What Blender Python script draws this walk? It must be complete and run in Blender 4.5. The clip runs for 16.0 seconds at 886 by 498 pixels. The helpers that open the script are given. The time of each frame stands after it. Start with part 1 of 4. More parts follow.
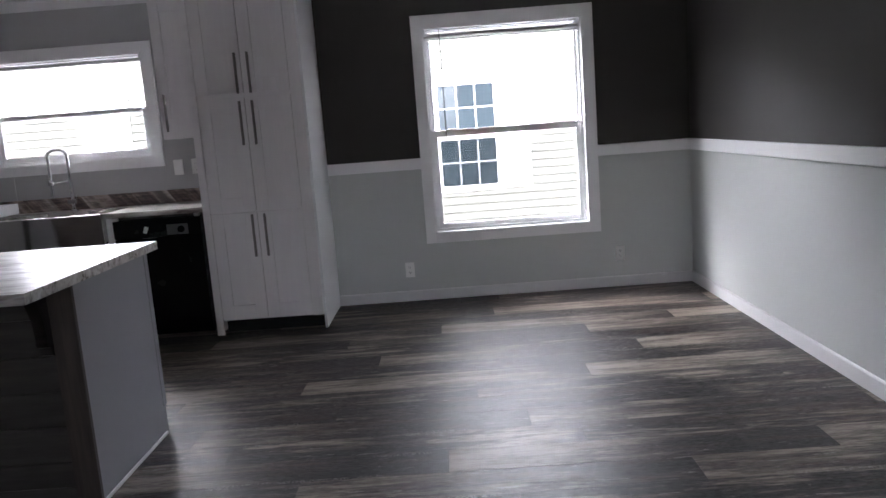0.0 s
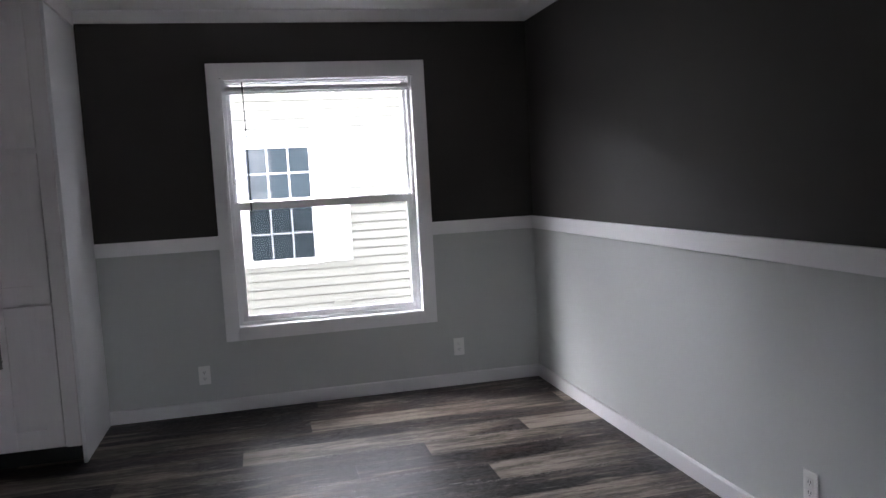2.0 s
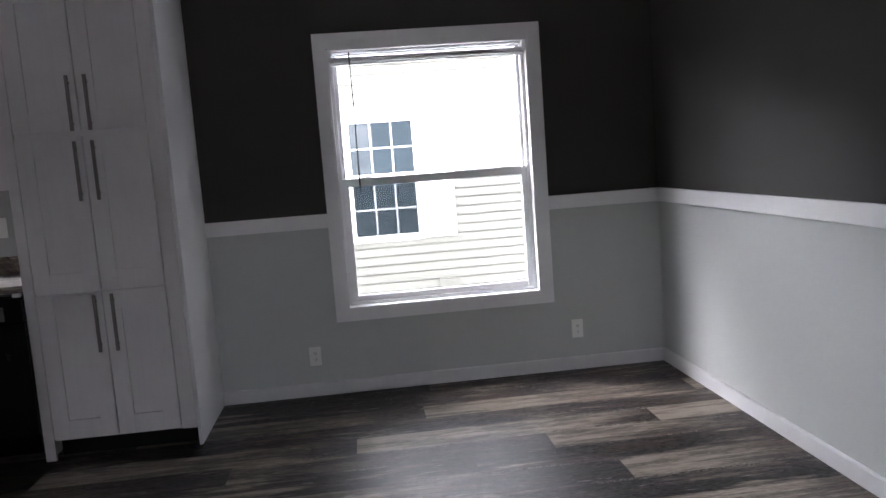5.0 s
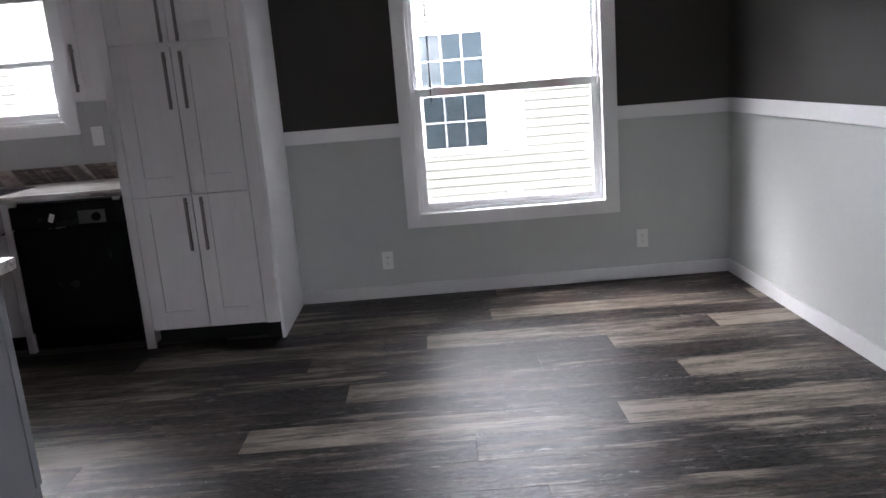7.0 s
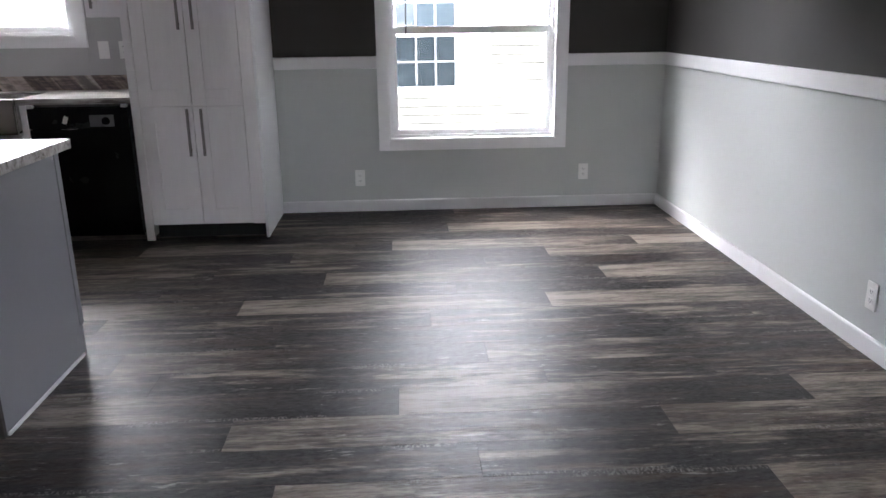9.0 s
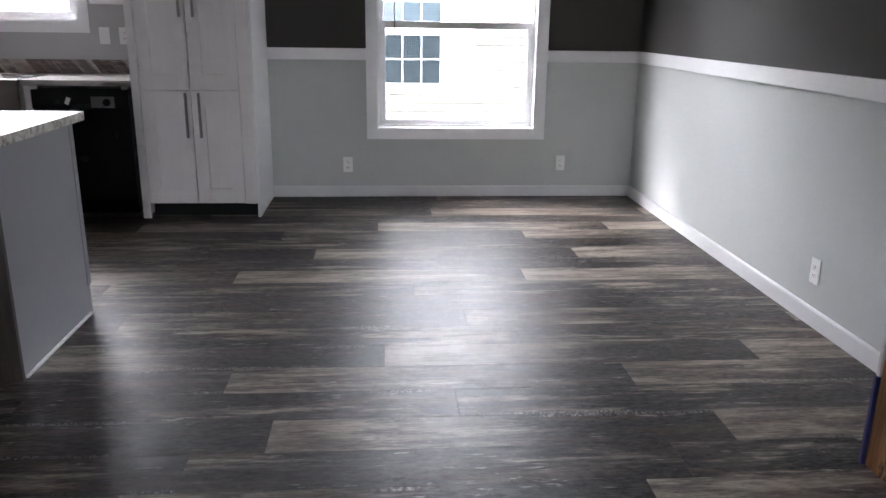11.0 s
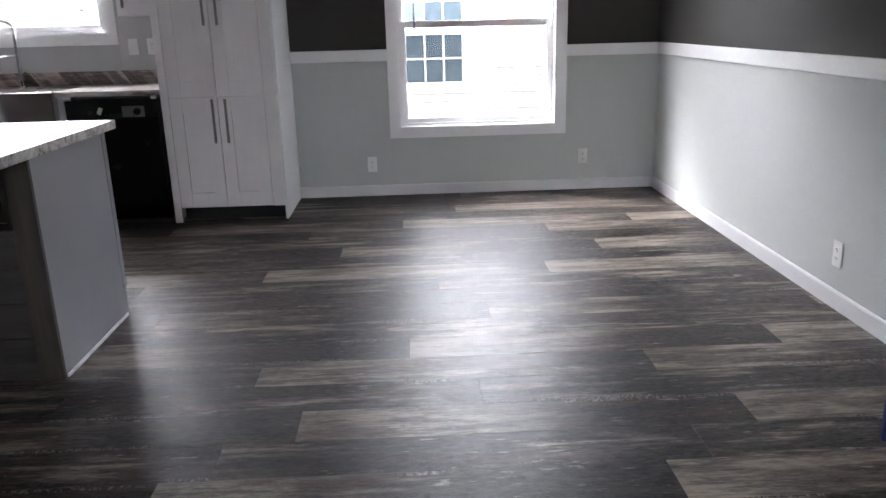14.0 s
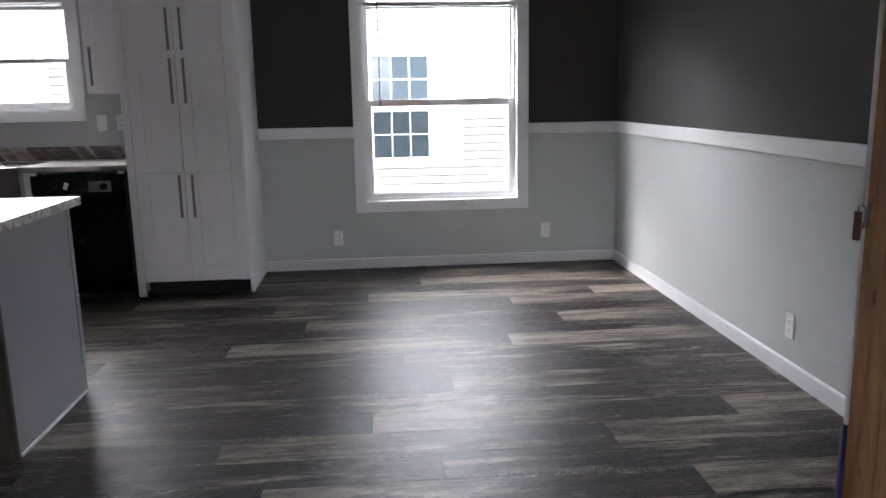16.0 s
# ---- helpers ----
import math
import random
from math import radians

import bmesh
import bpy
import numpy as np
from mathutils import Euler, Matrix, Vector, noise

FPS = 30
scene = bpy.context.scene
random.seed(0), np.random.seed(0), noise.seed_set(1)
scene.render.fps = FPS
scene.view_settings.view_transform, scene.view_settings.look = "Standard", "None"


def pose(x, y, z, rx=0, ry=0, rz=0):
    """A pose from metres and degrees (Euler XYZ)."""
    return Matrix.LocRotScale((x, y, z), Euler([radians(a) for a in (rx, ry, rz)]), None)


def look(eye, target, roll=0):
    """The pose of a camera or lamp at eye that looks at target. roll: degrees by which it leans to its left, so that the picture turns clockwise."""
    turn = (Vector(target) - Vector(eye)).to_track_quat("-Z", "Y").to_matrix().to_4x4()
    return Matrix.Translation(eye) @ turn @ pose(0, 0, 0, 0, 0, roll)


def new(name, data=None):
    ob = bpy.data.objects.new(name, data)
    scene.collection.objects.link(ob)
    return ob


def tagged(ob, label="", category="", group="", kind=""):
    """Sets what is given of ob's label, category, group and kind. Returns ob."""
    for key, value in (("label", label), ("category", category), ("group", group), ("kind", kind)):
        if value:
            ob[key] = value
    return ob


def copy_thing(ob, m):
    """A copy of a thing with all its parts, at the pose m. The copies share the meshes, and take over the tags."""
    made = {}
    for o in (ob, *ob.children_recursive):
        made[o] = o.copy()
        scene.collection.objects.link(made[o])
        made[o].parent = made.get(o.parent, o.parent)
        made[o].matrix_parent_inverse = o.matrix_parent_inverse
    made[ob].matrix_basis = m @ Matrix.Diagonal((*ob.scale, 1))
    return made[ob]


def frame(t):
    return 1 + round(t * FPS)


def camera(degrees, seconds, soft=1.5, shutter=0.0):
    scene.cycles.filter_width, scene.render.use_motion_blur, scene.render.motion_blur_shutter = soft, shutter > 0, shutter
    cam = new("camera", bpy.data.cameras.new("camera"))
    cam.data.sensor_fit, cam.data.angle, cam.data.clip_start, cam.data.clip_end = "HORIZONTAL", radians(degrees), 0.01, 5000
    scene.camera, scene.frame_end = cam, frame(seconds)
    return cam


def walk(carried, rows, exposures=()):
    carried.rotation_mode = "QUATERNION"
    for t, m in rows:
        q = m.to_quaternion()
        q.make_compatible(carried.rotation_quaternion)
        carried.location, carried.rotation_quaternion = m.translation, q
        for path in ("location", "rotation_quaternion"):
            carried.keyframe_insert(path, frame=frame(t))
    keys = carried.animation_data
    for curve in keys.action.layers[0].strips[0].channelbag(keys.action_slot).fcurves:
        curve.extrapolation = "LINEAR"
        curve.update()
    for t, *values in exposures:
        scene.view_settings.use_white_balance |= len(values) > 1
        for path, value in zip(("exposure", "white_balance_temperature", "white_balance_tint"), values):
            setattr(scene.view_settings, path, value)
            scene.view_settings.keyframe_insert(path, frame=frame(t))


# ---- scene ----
cam = camera(59.8, 16.0)
PATH = [
    (0, (0.322, 0.098, 1.349), (0.294, 2.073, 1.036), -4.3),
    (0.5, (0.429, 0.412, 1.363), (0.436, 2.397, 1.12), -2.9),
    (1, (0.439, 0.641, 1.357), (0.505, 2.62, 1.072), -2.0),
    (1.5, (0.363, 0.873, 1.394), (0.574, 2.859, 1.282), -1.7),
    (2, (0.383, 1.087, 1.401), (0.836, 3.027, 1.221), -3.1),
    (2.5, (0.412, 1.33, 1.411), (0.591, 3.314, 1.238), -4.6),
    (3, (0.359, 1.394, 1.456), (0.547, 3.37, 1.205), -5.4),
    (3.5, (0.3, 1.373, 1.435), (0.529, 3.348, 1.217), -4.9),
    (4, (0.283, 1.372, 1.426), (0.503, 3.35, 1.228), -4.6),
    (6.5, (0.401, 1.395, 1.372), (0.488, 3.359, 1.001), -4.2),
    (7, (0.311, 1.211, 1.377), (0.318, 3.164, 0.945), -4.5),
    (7.5, (0.28, 0.98, 1.374), (0.448, 2.908, 0.872), -1.1),
    (8, (0.337, 0.821, 1.372), (0.485, 2.75, 0.865), -0.7),
    (8.5, (0.366, 0.642, 1.32), (0.525, 2.524, 0.662), -0.1),
    (9, (0.274, 0.47, 1.365), (0.375, 2.384, 0.794), -0.7),
    (9.5, (0.217, 0.26, 1.364), (0.278, 2.198, 0.875), -0.4),
    (10, (0.224, 0.201, 1.343), (0.41, 2.112, 0.785), 1.2),
    (12.5, (0.261, 0.116, 1.295), (0.233, 2.033, 0.726), -1.2),
    (13, (0.231, 0.157, 1.286), (0.145, 2.056, 0.665), -1.9),
    (13.5, (0.263, 0.121, 1.291), (0.313, 2.021, 0.668), -1.3),
    (14, (0.279, 0.082, 1.308), (0.35, 2.0, 0.743), -1.5),
    (14.5, (0.301, 0.034, 1.332), (0.29, 1.987, 0.904), -1.9),
    (15, (0.339, 0.01, 1.358), (0.413, 1.981, 1.025), -1.5),
    (15.5, (0.301, 0.053, 1.344), (0.49, 2.004, 0.947), -1.3),
    (16, (0.303, 0.031, 1.334), (0.461, 1.987, 0.947), -1.1),
]
STOPS = [(0.0, 5.5), (0.5, 5.45), (1.0, 5.36), (1.5, 5.22), (2.0, 5.05), (2.5, 5.05), (3.5, 5.1), (4.2, 5.15), (6.5, 5.38), (7.0, 5.53), (8.0, 5.84), (9.0, 6.0), (10.0, 6.0),
         (12.5, 6.17), (13.5, 6.18), (14.5, 6.1), (15.5, 5.8), (16.0, 5.68)]
EXPO = [(t, e, 6200 if t < 5 else 6280, 17.5 if t < 5 else 16) for t, e in STOPS]
walk(cam, [(t, look(eye, target, roll)) for t, eye, target, roll in PATH], EXPO)

# ---- light ----
world = bpy.data.worlds.new("sky")
scene.world = world
world.use_nodes = True
wn = world.node_tree.nodes
sky = wn.new("ShaderNodeTexSky")
sky.sky_type = "NISHITA"
sky.sun_disc = False
SUN_UP, SUN_ROUND = 57.0, 300.0          # elevation, compass turn of the sun, degrees
sky.sun_elevation, sky.sun_rotation = radians(SUN_UP), radians(SUN_ROUND)
sky.dust_density, sky.ozone_density = 3.0, 1.0
# thin overcast: the sky's colour is mostly washed out
veil, pale = wn.new("ShaderNodeHueSaturation"), world.node_tree.links
veil.inputs["Saturation"].default_value = 0.15
pale.new(sky.outputs[0], veil.inputs["Color"])
pale.new(veil.outputs[0], wn["Background"].inputs[0])
wn["Background"].inputs[1].default_value = 0.15
sun = new("sun", bpy.data.lights.new("sun", "SUN"))
sun.data.energy, sun.data.angle, sun.data.color = 0.28, radians(100), (1.0, 0.985, 0.97)
sun_dir = Vector((math.sin(radians(SUN_ROUND)) * math.cos(radians(SUN_UP)), math.cos(radians(SUN_ROUND)) * math.cos(radians(SUN_UP)), math.sin(radians(SUN_UP))))
sun.matrix_world = look(sun_dir * 40, (0, 0, 0))

# ---- plan, metres ----
XW, XE = -5.2, 2.20            # side walls, inner faces
YS, YN = -4.2, 6.10            # living room end, window wall inner face
CEIL = 2.50
RAIL0, RAIL1 = 1.037, 1.122    # chair rail
WALL = 0.14
ROW0, ROW_W, PLANK_L = 2.348, 0.2075, 1.545


# ---- materials ----
def material(name):
    m = bpy.data.materials.new(name)
    m.use_nodes = True
    return m, m.node_tree.nodes, m.node_tree.links, m.node_tree.nodes["Principled BSDF"]


def painted(name, colour, rough=0.5, spread=0.06, scale=3.0, bump=0.05, grain=220.0, metal=0.0, spec=0.5):
    """Paint, plaster, plastic or metal: broad tonal drift, fine relief and uneven gloss."""
    m, n, l, b = material(name)
    tc = n.new("ShaderNodeTexCoord")
    big = n.new("ShaderNodeTexNoise")
    big.inputs["Scale"].default_value, big.inputs["Detail"].default_value = scale, 5
    l.new(tc.outputs["Object"], big.inputs["Vector"])
    fine = n.new("ShaderNodeTexNoise")
    fine.inputs["Scale"].default_value, fine.inputs["Detail"].default_value = grain, 2
    l.new(tc.outputs["Object"], fine.inputs["Vector"])
    ramp = n.new("ShaderNodeMapRange")
    ramp.inputs[3].default_value, ramp.inputs[4].default_value = 1 - spread, 1 + spread
    l.new(big.outputs[0], ramp.inputs[0])
    mul = n.new("ShaderNodeVectorMath")
    mul.operation = "SCALE"
    mul.inputs[0].default_value = colour
    l.new(ramp.outputs[0], mul.inputs["Scale"])
    l.new(mul.outputs[0], b.inputs["Base Color"])
    rr = n.new("ShaderNodeMapRange")
    rr.inputs[3].default_value, rr.inputs[4].default_value = max(0.03, rough - 0.08), min(1, rough + 0.08)
    l.new(big.outputs[0], rr.inputs[0])
    l.new(rr.outputs[0], b.inputs["Roughness"])
    bp = n.new("ShaderNodeBump")
    bp.inputs["Strength"].default_value, bp.inputs["Distance"].default_value = bump, 0.002
    l.new(fine.outputs[0], bp.inputs["Height"])
    l.new(bp.outputs[0], b.inputs["Normal"])
    b.inputs["Metallic"].default_value = metal
    b.inputs["Specular IOR Level"].default_value = spec
    return m


def grained(name, stops, stretch, rough=0.5, bump=0.15, along="", length=1.0, drift=0.5, fleck=None, spec=0.5, wave=0.0, lean=0.0):
    """Wood or wood-look print. stops: (place, colour). stretch: noise scale by axis. along: axis whose way along the piece shifts the tone."""
    m, n, l, b = material(name)
    tc = n.new("ShaderNodeTexCoord")
    info = n.new("ShaderNodeObjectInfo")
    shift = n.new("ShaderNodeVectorMath")
    shift.operation = "MULTIPLY_ADD"
    shift.inputs[1].default_value = (37.0, 19.0, 23.0)
    l.new(info.outputs["Random"], shift.inputs[0])
    l.new(tc.outputs["Object"], shift.inputs[2])
    mp = n.new("ShaderNodeMapping")
    mp.inputs["Scale"].default_value = stretch
    if lean:
        tilt = n.new("ShaderNodeMapping")
        tilt.inputs["Rotation"].default_value = (0, lean, 0)
        l.new(shift.outputs[0], tilt.inputs[0])
        l.new(tilt.outputs[0], mp.inputs[0])
    else:
        l.new(shift.outputs[0], mp.inputs[0])
    n1 = n.new("ShaderNodeTexNoise")
    n1.inputs["Scale"].default_value, n1.inputs["Detail"].default_value, n1.inputs["Roughness"].default_value = 1.0, 8, 0.62
    n1.inputs["Distortion"].default_value = wave
    l.new(mp.outputs[0], n1.inputs["Vector"])
    mp2 = n.new("ShaderNodeMapping")
    mp2.inputs["Scale"].default_value = (9.0, 9.0, 75.0) if lean else [s * 5.0 for s in stretch]
    l.new(shift.outputs[0], mp2.inputs[0])
    n2 = n.new("ShaderNodeTexNoise")
    n2.inputs["Scale"].default_value, n2.inputs["Detail"].default_value = 1.0, 6
    l.new(mp2.outputs[0], n2.inputs["Vector"])
    mix = n.new("ShaderNodeMath")
    mix.operation = "MULTIPLY_ADD"
    l.new(n2.outputs[0], mix.inputs[0])
    mix.inputs[1].default_value = 0.35
    l.new(n1.outputs[0], mix.inputs[2])
    off = n.new("ShaderNodeMath")
    off.operation = "SUBTRACT"
    l.new(mix.outputs[0], off.inputs[0])
    off.inputs[1].default_value = 0.175
    tone = off.outputs[0]
    st = n.new("ShaderNodeMapRange")
    st.clamp = False
    st.inputs[1].default_value, st.inputs[2].default_value, st.inputs[3].default_value, st.inputs[4].default_value = 0.25, 0.75, 0.5 - drift, 0.5 + drift
    l.new(tone, st.inputs[0])
    tone = st.outputs[0]
    if along:
        sep = n.new("ShaderNodeSeparateXYZ")
        l.new(tc.outputs["Object"], sep.inputs[0])
        pos = n.new("ShaderNodeMapRange")
        pos.inputs[1].default_value, pos.inputs[2].default_value = 0.0, length
        pos.inputs[3].default_value, pos.inputs[4].default_value = -0.36, 0.36
        l.new(sep.outputs[along], pos.inputs[0])
        add = n.new("ShaderNodeMath")
        l.new(tone, add.inputs[0])
        l.new(pos.outputs[0], add.inputs[1])
        tone = add.outputs[0]
    ramp = n.new("ShaderNodeValToRGB")
    el = ramp.color_ramp.elements
    el[0].position, el[0].color = stops[0][0], (*stops[0][1], 1)
    el[1].position, el[1].color = stops[-1][0], (*stops[-1][1], 1)
    for p, c in stops[1:-1]:
        el.new(p).color = (*c, 1)
    l.new(tone, ramp.inputs[0])
    colour = ramp.outputs[0]
    if fleck:
        fm = n.new("ShaderNodeMapping")
        fm.inputs["Scale"].default_value = fleck[0]
        l.new(shift.outputs[0], fm.inputs[0])
        fn = n.new("ShaderNodeTexNoise")
        fn.inputs["Scale"].default_value, fn.inputs["Detail"].default_value, fn.inputs["Roughness"].default_value = 1.0, 9, 0.72
        l.new(fm.outputs[0], fn.inputs["Vector"])
        fr = n.new("ShaderNodeMapRange")
        fr.inputs[1].default_value, fr.inputs[2].default_value = fleck[1], fleck[1] + 0.07
        l.new(fn.outputs[0], fr.inputs[0])
        fx = n.new("ShaderNodeMix")
        fx.data_type = "RGBA"
        l.new(fr.outputs[0], fx.inputs[0])
        l.new(colour, fx.inputs[6])
        fx.inputs[7].default_value = (*fleck[2], 1)
        colour = fx.outputs[2]
    l.new(colour, b.inputs["Base Color"])
    rr = n.new("ShaderNodeMapRange")
    rr.inputs[3].default_value, rr.inputs[4].default_value = rough - 0.1, rough + 0.1
    l.new(n2.outputs[0], rr.inputs[0])
    l.new(rr.outputs[0], b.inputs["Roughness"])
    bp = n.new("ShaderNodeBump")
    bp.inputs["Strength"].default_value, bp.inputs["Distance"].default_value = bump, 0.002
    l.new(n2.outputs[0], bp.inputs["Height"])
    l.new(bp.outputs[0], b.inputs["Normal"])
    b.inputs["Specular IOR Level"].default_value = spec
    return m


def glass(name):
    """A thin clear pane with a faint reflection."""
    m, n, l, b = material(name)
    n.remove(b)
    tr, gl, mx, fr = (n.new("ShaderNode" + k) for k in ("BsdfTransparent", "BsdfGlossy", "MixShader", "Fresnel"))
    gl.inputs["Roughness"].default_value = 0.02
    fr.inputs[0].default_value = 1.35
    l.new(fr.outputs[0], mx.inputs[0])
    l.new(tr.outputs[0], mx.inputs[1])
    l.new(gl.outputs[0], mx.inputs[2])
    l.new(mx.outputs[0], n["Material Output"].inputs[0])
    return m


def mesh_cloth(name, tint):
    """Fine see-through mesh that only dims what is behind it."""
    m, n, l, b = material(name)
    n.remove(b)
    tr = n.new("ShaderNodeBsdfTransparent")
    tr.inputs[0].default_value = (*tint, 1)
    l.new(tr.outputs[0], n["Material Output"].inputs[0])
    return m


M_GREY = painted("light grey wall paint", (0.508, 0.53, 0.515), 0.55, 0.03, 1.2, 0.12, 160)
M_DARK = painted("charcoal wall paint", (0.052, 0.0495, 0.046), 0.6, 0.05, 1.2, 0.12, 160, spec=0.18)
M_KIT = painted("kitchen wall panel", (0.42, 0.42, 0.42), 0.55, 0.03, 1.4, 0.1, 160)
M_CEIL = painted("white ceiling", (0.80, 0.80, 0.79), 0.8, 0.03, 1.5, 0.3, 120)
M_TRIM = painted("white trim paint", (0.82, 0.82, 0.83), 0.4, 0.03, 4, 0.05, 200)
M_VINYL = painted("white vinyl", (0.8, 0.81, 0.83), 0.35, 0.02, 5, 0.02, 200)
M_CAB = grained("white wood-grain cabinet", [(0.15, (0.785, 0.76, 0.775)), (0.5, (0.805, 0.782, 0.795)), (0.85, (0.825, 0.80, 0.815))], (26.0, 26.0, 2.0), 0.45, 0.2, drift=0.4)
# white panel set to mid grey: the dimness of this side is in the colour
M_PANEL = painted("white melamine end panel, shade toned", (0.225, 0.23, 0.25), 0.35, 0.02, 3, 0.04, 200)
M_SIDE = painted("white cabinet side panel", (0.80, 0.81, 0.83), 0.35, 0.03, 3, 0.06, 200)
M_KICK = painted("black toe kick", (0.010, 0.010, 0.010), 0.6, 0.1, spec=0.2)
M_BLACK = painted("black appliance enamel", (0.010, 0.010, 0.0115), 0.25, 0.1, 6, 0.02, 150, spec=0.2)
M_STEEL = painted("brushed stainless steel", (0.50, 0.485, 0.47), 0.26, 0.05, 3, 0.02, 90, 1.0)


def brushed_sheet(name, colour, rough):
    """Thin stainless sheet with shallow upright ripples that stretch what it mirrors."""
    m, n, l, b = material(name)
    tc, mp, wave = n.new("ShaderNodeTexCoord"), n.new("ShaderNodeMapping"), n.new("ShaderNodeTexNoise")
    mp.inputs["Scale"].default_value = (4.6, 1.0, 0.3)
    wave.inputs["Scale"].default_value, wave.inputs["Detail"].default_value = 1.0, 1.0
    l.new(tc.outputs["Object"], mp.inputs[0])
    l.new(mp.outputs[0], wave.inputs["Vector"])
    bp = n.new("ShaderNodeBump")
    bp.inputs["Strength"].default_value, bp.inputs["Distance"].default_value = 1.0, 0.035
    l.new(wave.outputs[0], bp.inputs["Height"])
    l.new(bp.outputs[0], b.inputs["Normal"])
    b.inputs["Base Color"].default_value = (*colour, 1)
    b.inputs["Metallic"].default_value, b.inputs["Roughness"].default_value = 1.0, rough
    return m


M_APRON = brushed_sheet("dented stainless sheet", (0.56, 0.54, 0.52), 0.13)
M_DIAL = painted("dark grey printed plate", (0.11, 0.11, 0.115), 0.3, 0.3, 12, 0.02, 100, 0.6)
M_NICKEL = painted("satin nickel", (0.25, 0.24, 0.235), 0.38, 0.05, 20, 0.03, 200, 1.0)
M_CHROME = painted("polished chrome", (0.72, 0.72, 0.73), 0.15, 0.03, 20, 0.01, 200, 1.0)
M_PLATE = painted("white plastic plate", (0.82, 0.82, 0.80), 0.3, 0.02)
M_SLOT = painted("dark slot", (0.02, 0.02, 0.02), 0.5, 0.1)
M_BOX = painted("white carton", (0.76, 0.77, 0.78), 0.55, 0.04)
M_TOP = grained("weathered white laminate", [(0.1, (0.12, 0.10, 0.09)), (0.32, (0.34, 0.31, 0.29)), (0.6, (0.50, 0.475, 0.45)), (0.9, (0.60, 0.585, 0.57))], (2.4, 15.0, 15.0), 0.33, 0.08, drift=0.62, wave=0.9)
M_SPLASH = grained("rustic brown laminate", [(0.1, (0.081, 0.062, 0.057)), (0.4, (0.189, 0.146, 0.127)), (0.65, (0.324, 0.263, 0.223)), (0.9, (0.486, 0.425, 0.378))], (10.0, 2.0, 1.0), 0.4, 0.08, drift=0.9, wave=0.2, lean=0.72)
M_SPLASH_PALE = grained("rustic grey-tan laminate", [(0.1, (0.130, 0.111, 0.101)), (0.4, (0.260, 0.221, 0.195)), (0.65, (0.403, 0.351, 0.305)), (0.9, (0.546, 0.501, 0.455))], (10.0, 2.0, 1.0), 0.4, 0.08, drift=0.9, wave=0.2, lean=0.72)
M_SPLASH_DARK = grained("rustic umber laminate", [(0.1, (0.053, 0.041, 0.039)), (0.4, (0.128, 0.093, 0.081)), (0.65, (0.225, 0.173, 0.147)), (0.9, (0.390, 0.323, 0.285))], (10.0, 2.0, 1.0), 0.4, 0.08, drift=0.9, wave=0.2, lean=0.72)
M_SHIP = grained("grey-brown shiplap", [(0.1, (0.019, 0.017, 0.0155)), (0.5, (0.030, 0.027, 0.0245)), (0.9, (0.045, 0.041, 0.037))], (2.0, 22.0, 22.0), 0.6, 0.25, drift=0.55)
M_STILE = grained("brown corner board", [(0.1, (0.022, 0.0165, 0.014)), (0.5, (0.038, 0.029, 0.025)), (0.9, (0.060, 0.046, 0.039))], (22.0, 22.0, 1.6), 0.6, 0.25, drift=0.6)
M_CORBEL = painted("dark brown corbel", (0.010, 0.008, 0.007), 0.4, 0.2, 9, 0.1, 120)
M_PINE = grained("raw pine framing", [(0.08, (0.17, 0.072, 0.026)), (0.35, (0.29, 0.135, 0.050)), (0.65, (0.36, 0.180, 0.072)), (0.92, (0.44, 0.240, 0.105))], (26.0, 20.0, 1.3), 0.7, 0.35, drift=0.5, wave=0.8, fleck=((7.0, 9.0, 3.2), 0.585, (0.045, 0.026, 0.016)))
M_OFFCUT = painted("red-brown stained offcut", (0.105, 0.048, 0.027), 0.7, 0.25, 14, 0.4, 90)
M_GYPSUM = painted("torn gypsum edge", (0.52, 0.50, 0.49), 0.85, 0.25, 18, 0.5, 90)
M_WRAP = painted("dark blue plastic film", (0.018, 0.02, 0.10), 0.35, 0.3, 12, 0.3, 60)
M_GLASS = glass("window glass")
M_SIDING = painted("cream vinyl siding", (0.21, 0.212, 0.183), 0.5, 0.03, 2, 0.15, 60)
M_NTRIM = painted("white outside trim", (0.84, 0.84, 0.84), 0.5, 0.02)
M_NGLASS = painted("dim outside pane", (0.020, 0.028, 0.033), 0.3, 0.35, 2.2, 0.0, spec=0.12)
M_NBLIND = painted("closed blind", (0.25, 0.272, 0.282), 0.5, 0.03)
M_ROOF = painted("grey shingle roof", (0.12, 0.12, 0.12), 0.9, 0.2, 8, 0.6, 40)
M_GROUND = painted("pale bounce ground", (0.36, 0.352, 0.335), 0.95, 0.25, 2.5, 0.8, 30)
M_BLIND = painted("grey blind slats", (0.70, 0.70, 0.72), 0.5, 0.03)
M_WAND = painted("smoky clear plastic", (0.03, 0.03, 0.034), 0.25, 0.05)
M_SCREEN = mesh_cloth("insect screen mesh", (0.66, 0.66, 0.655))


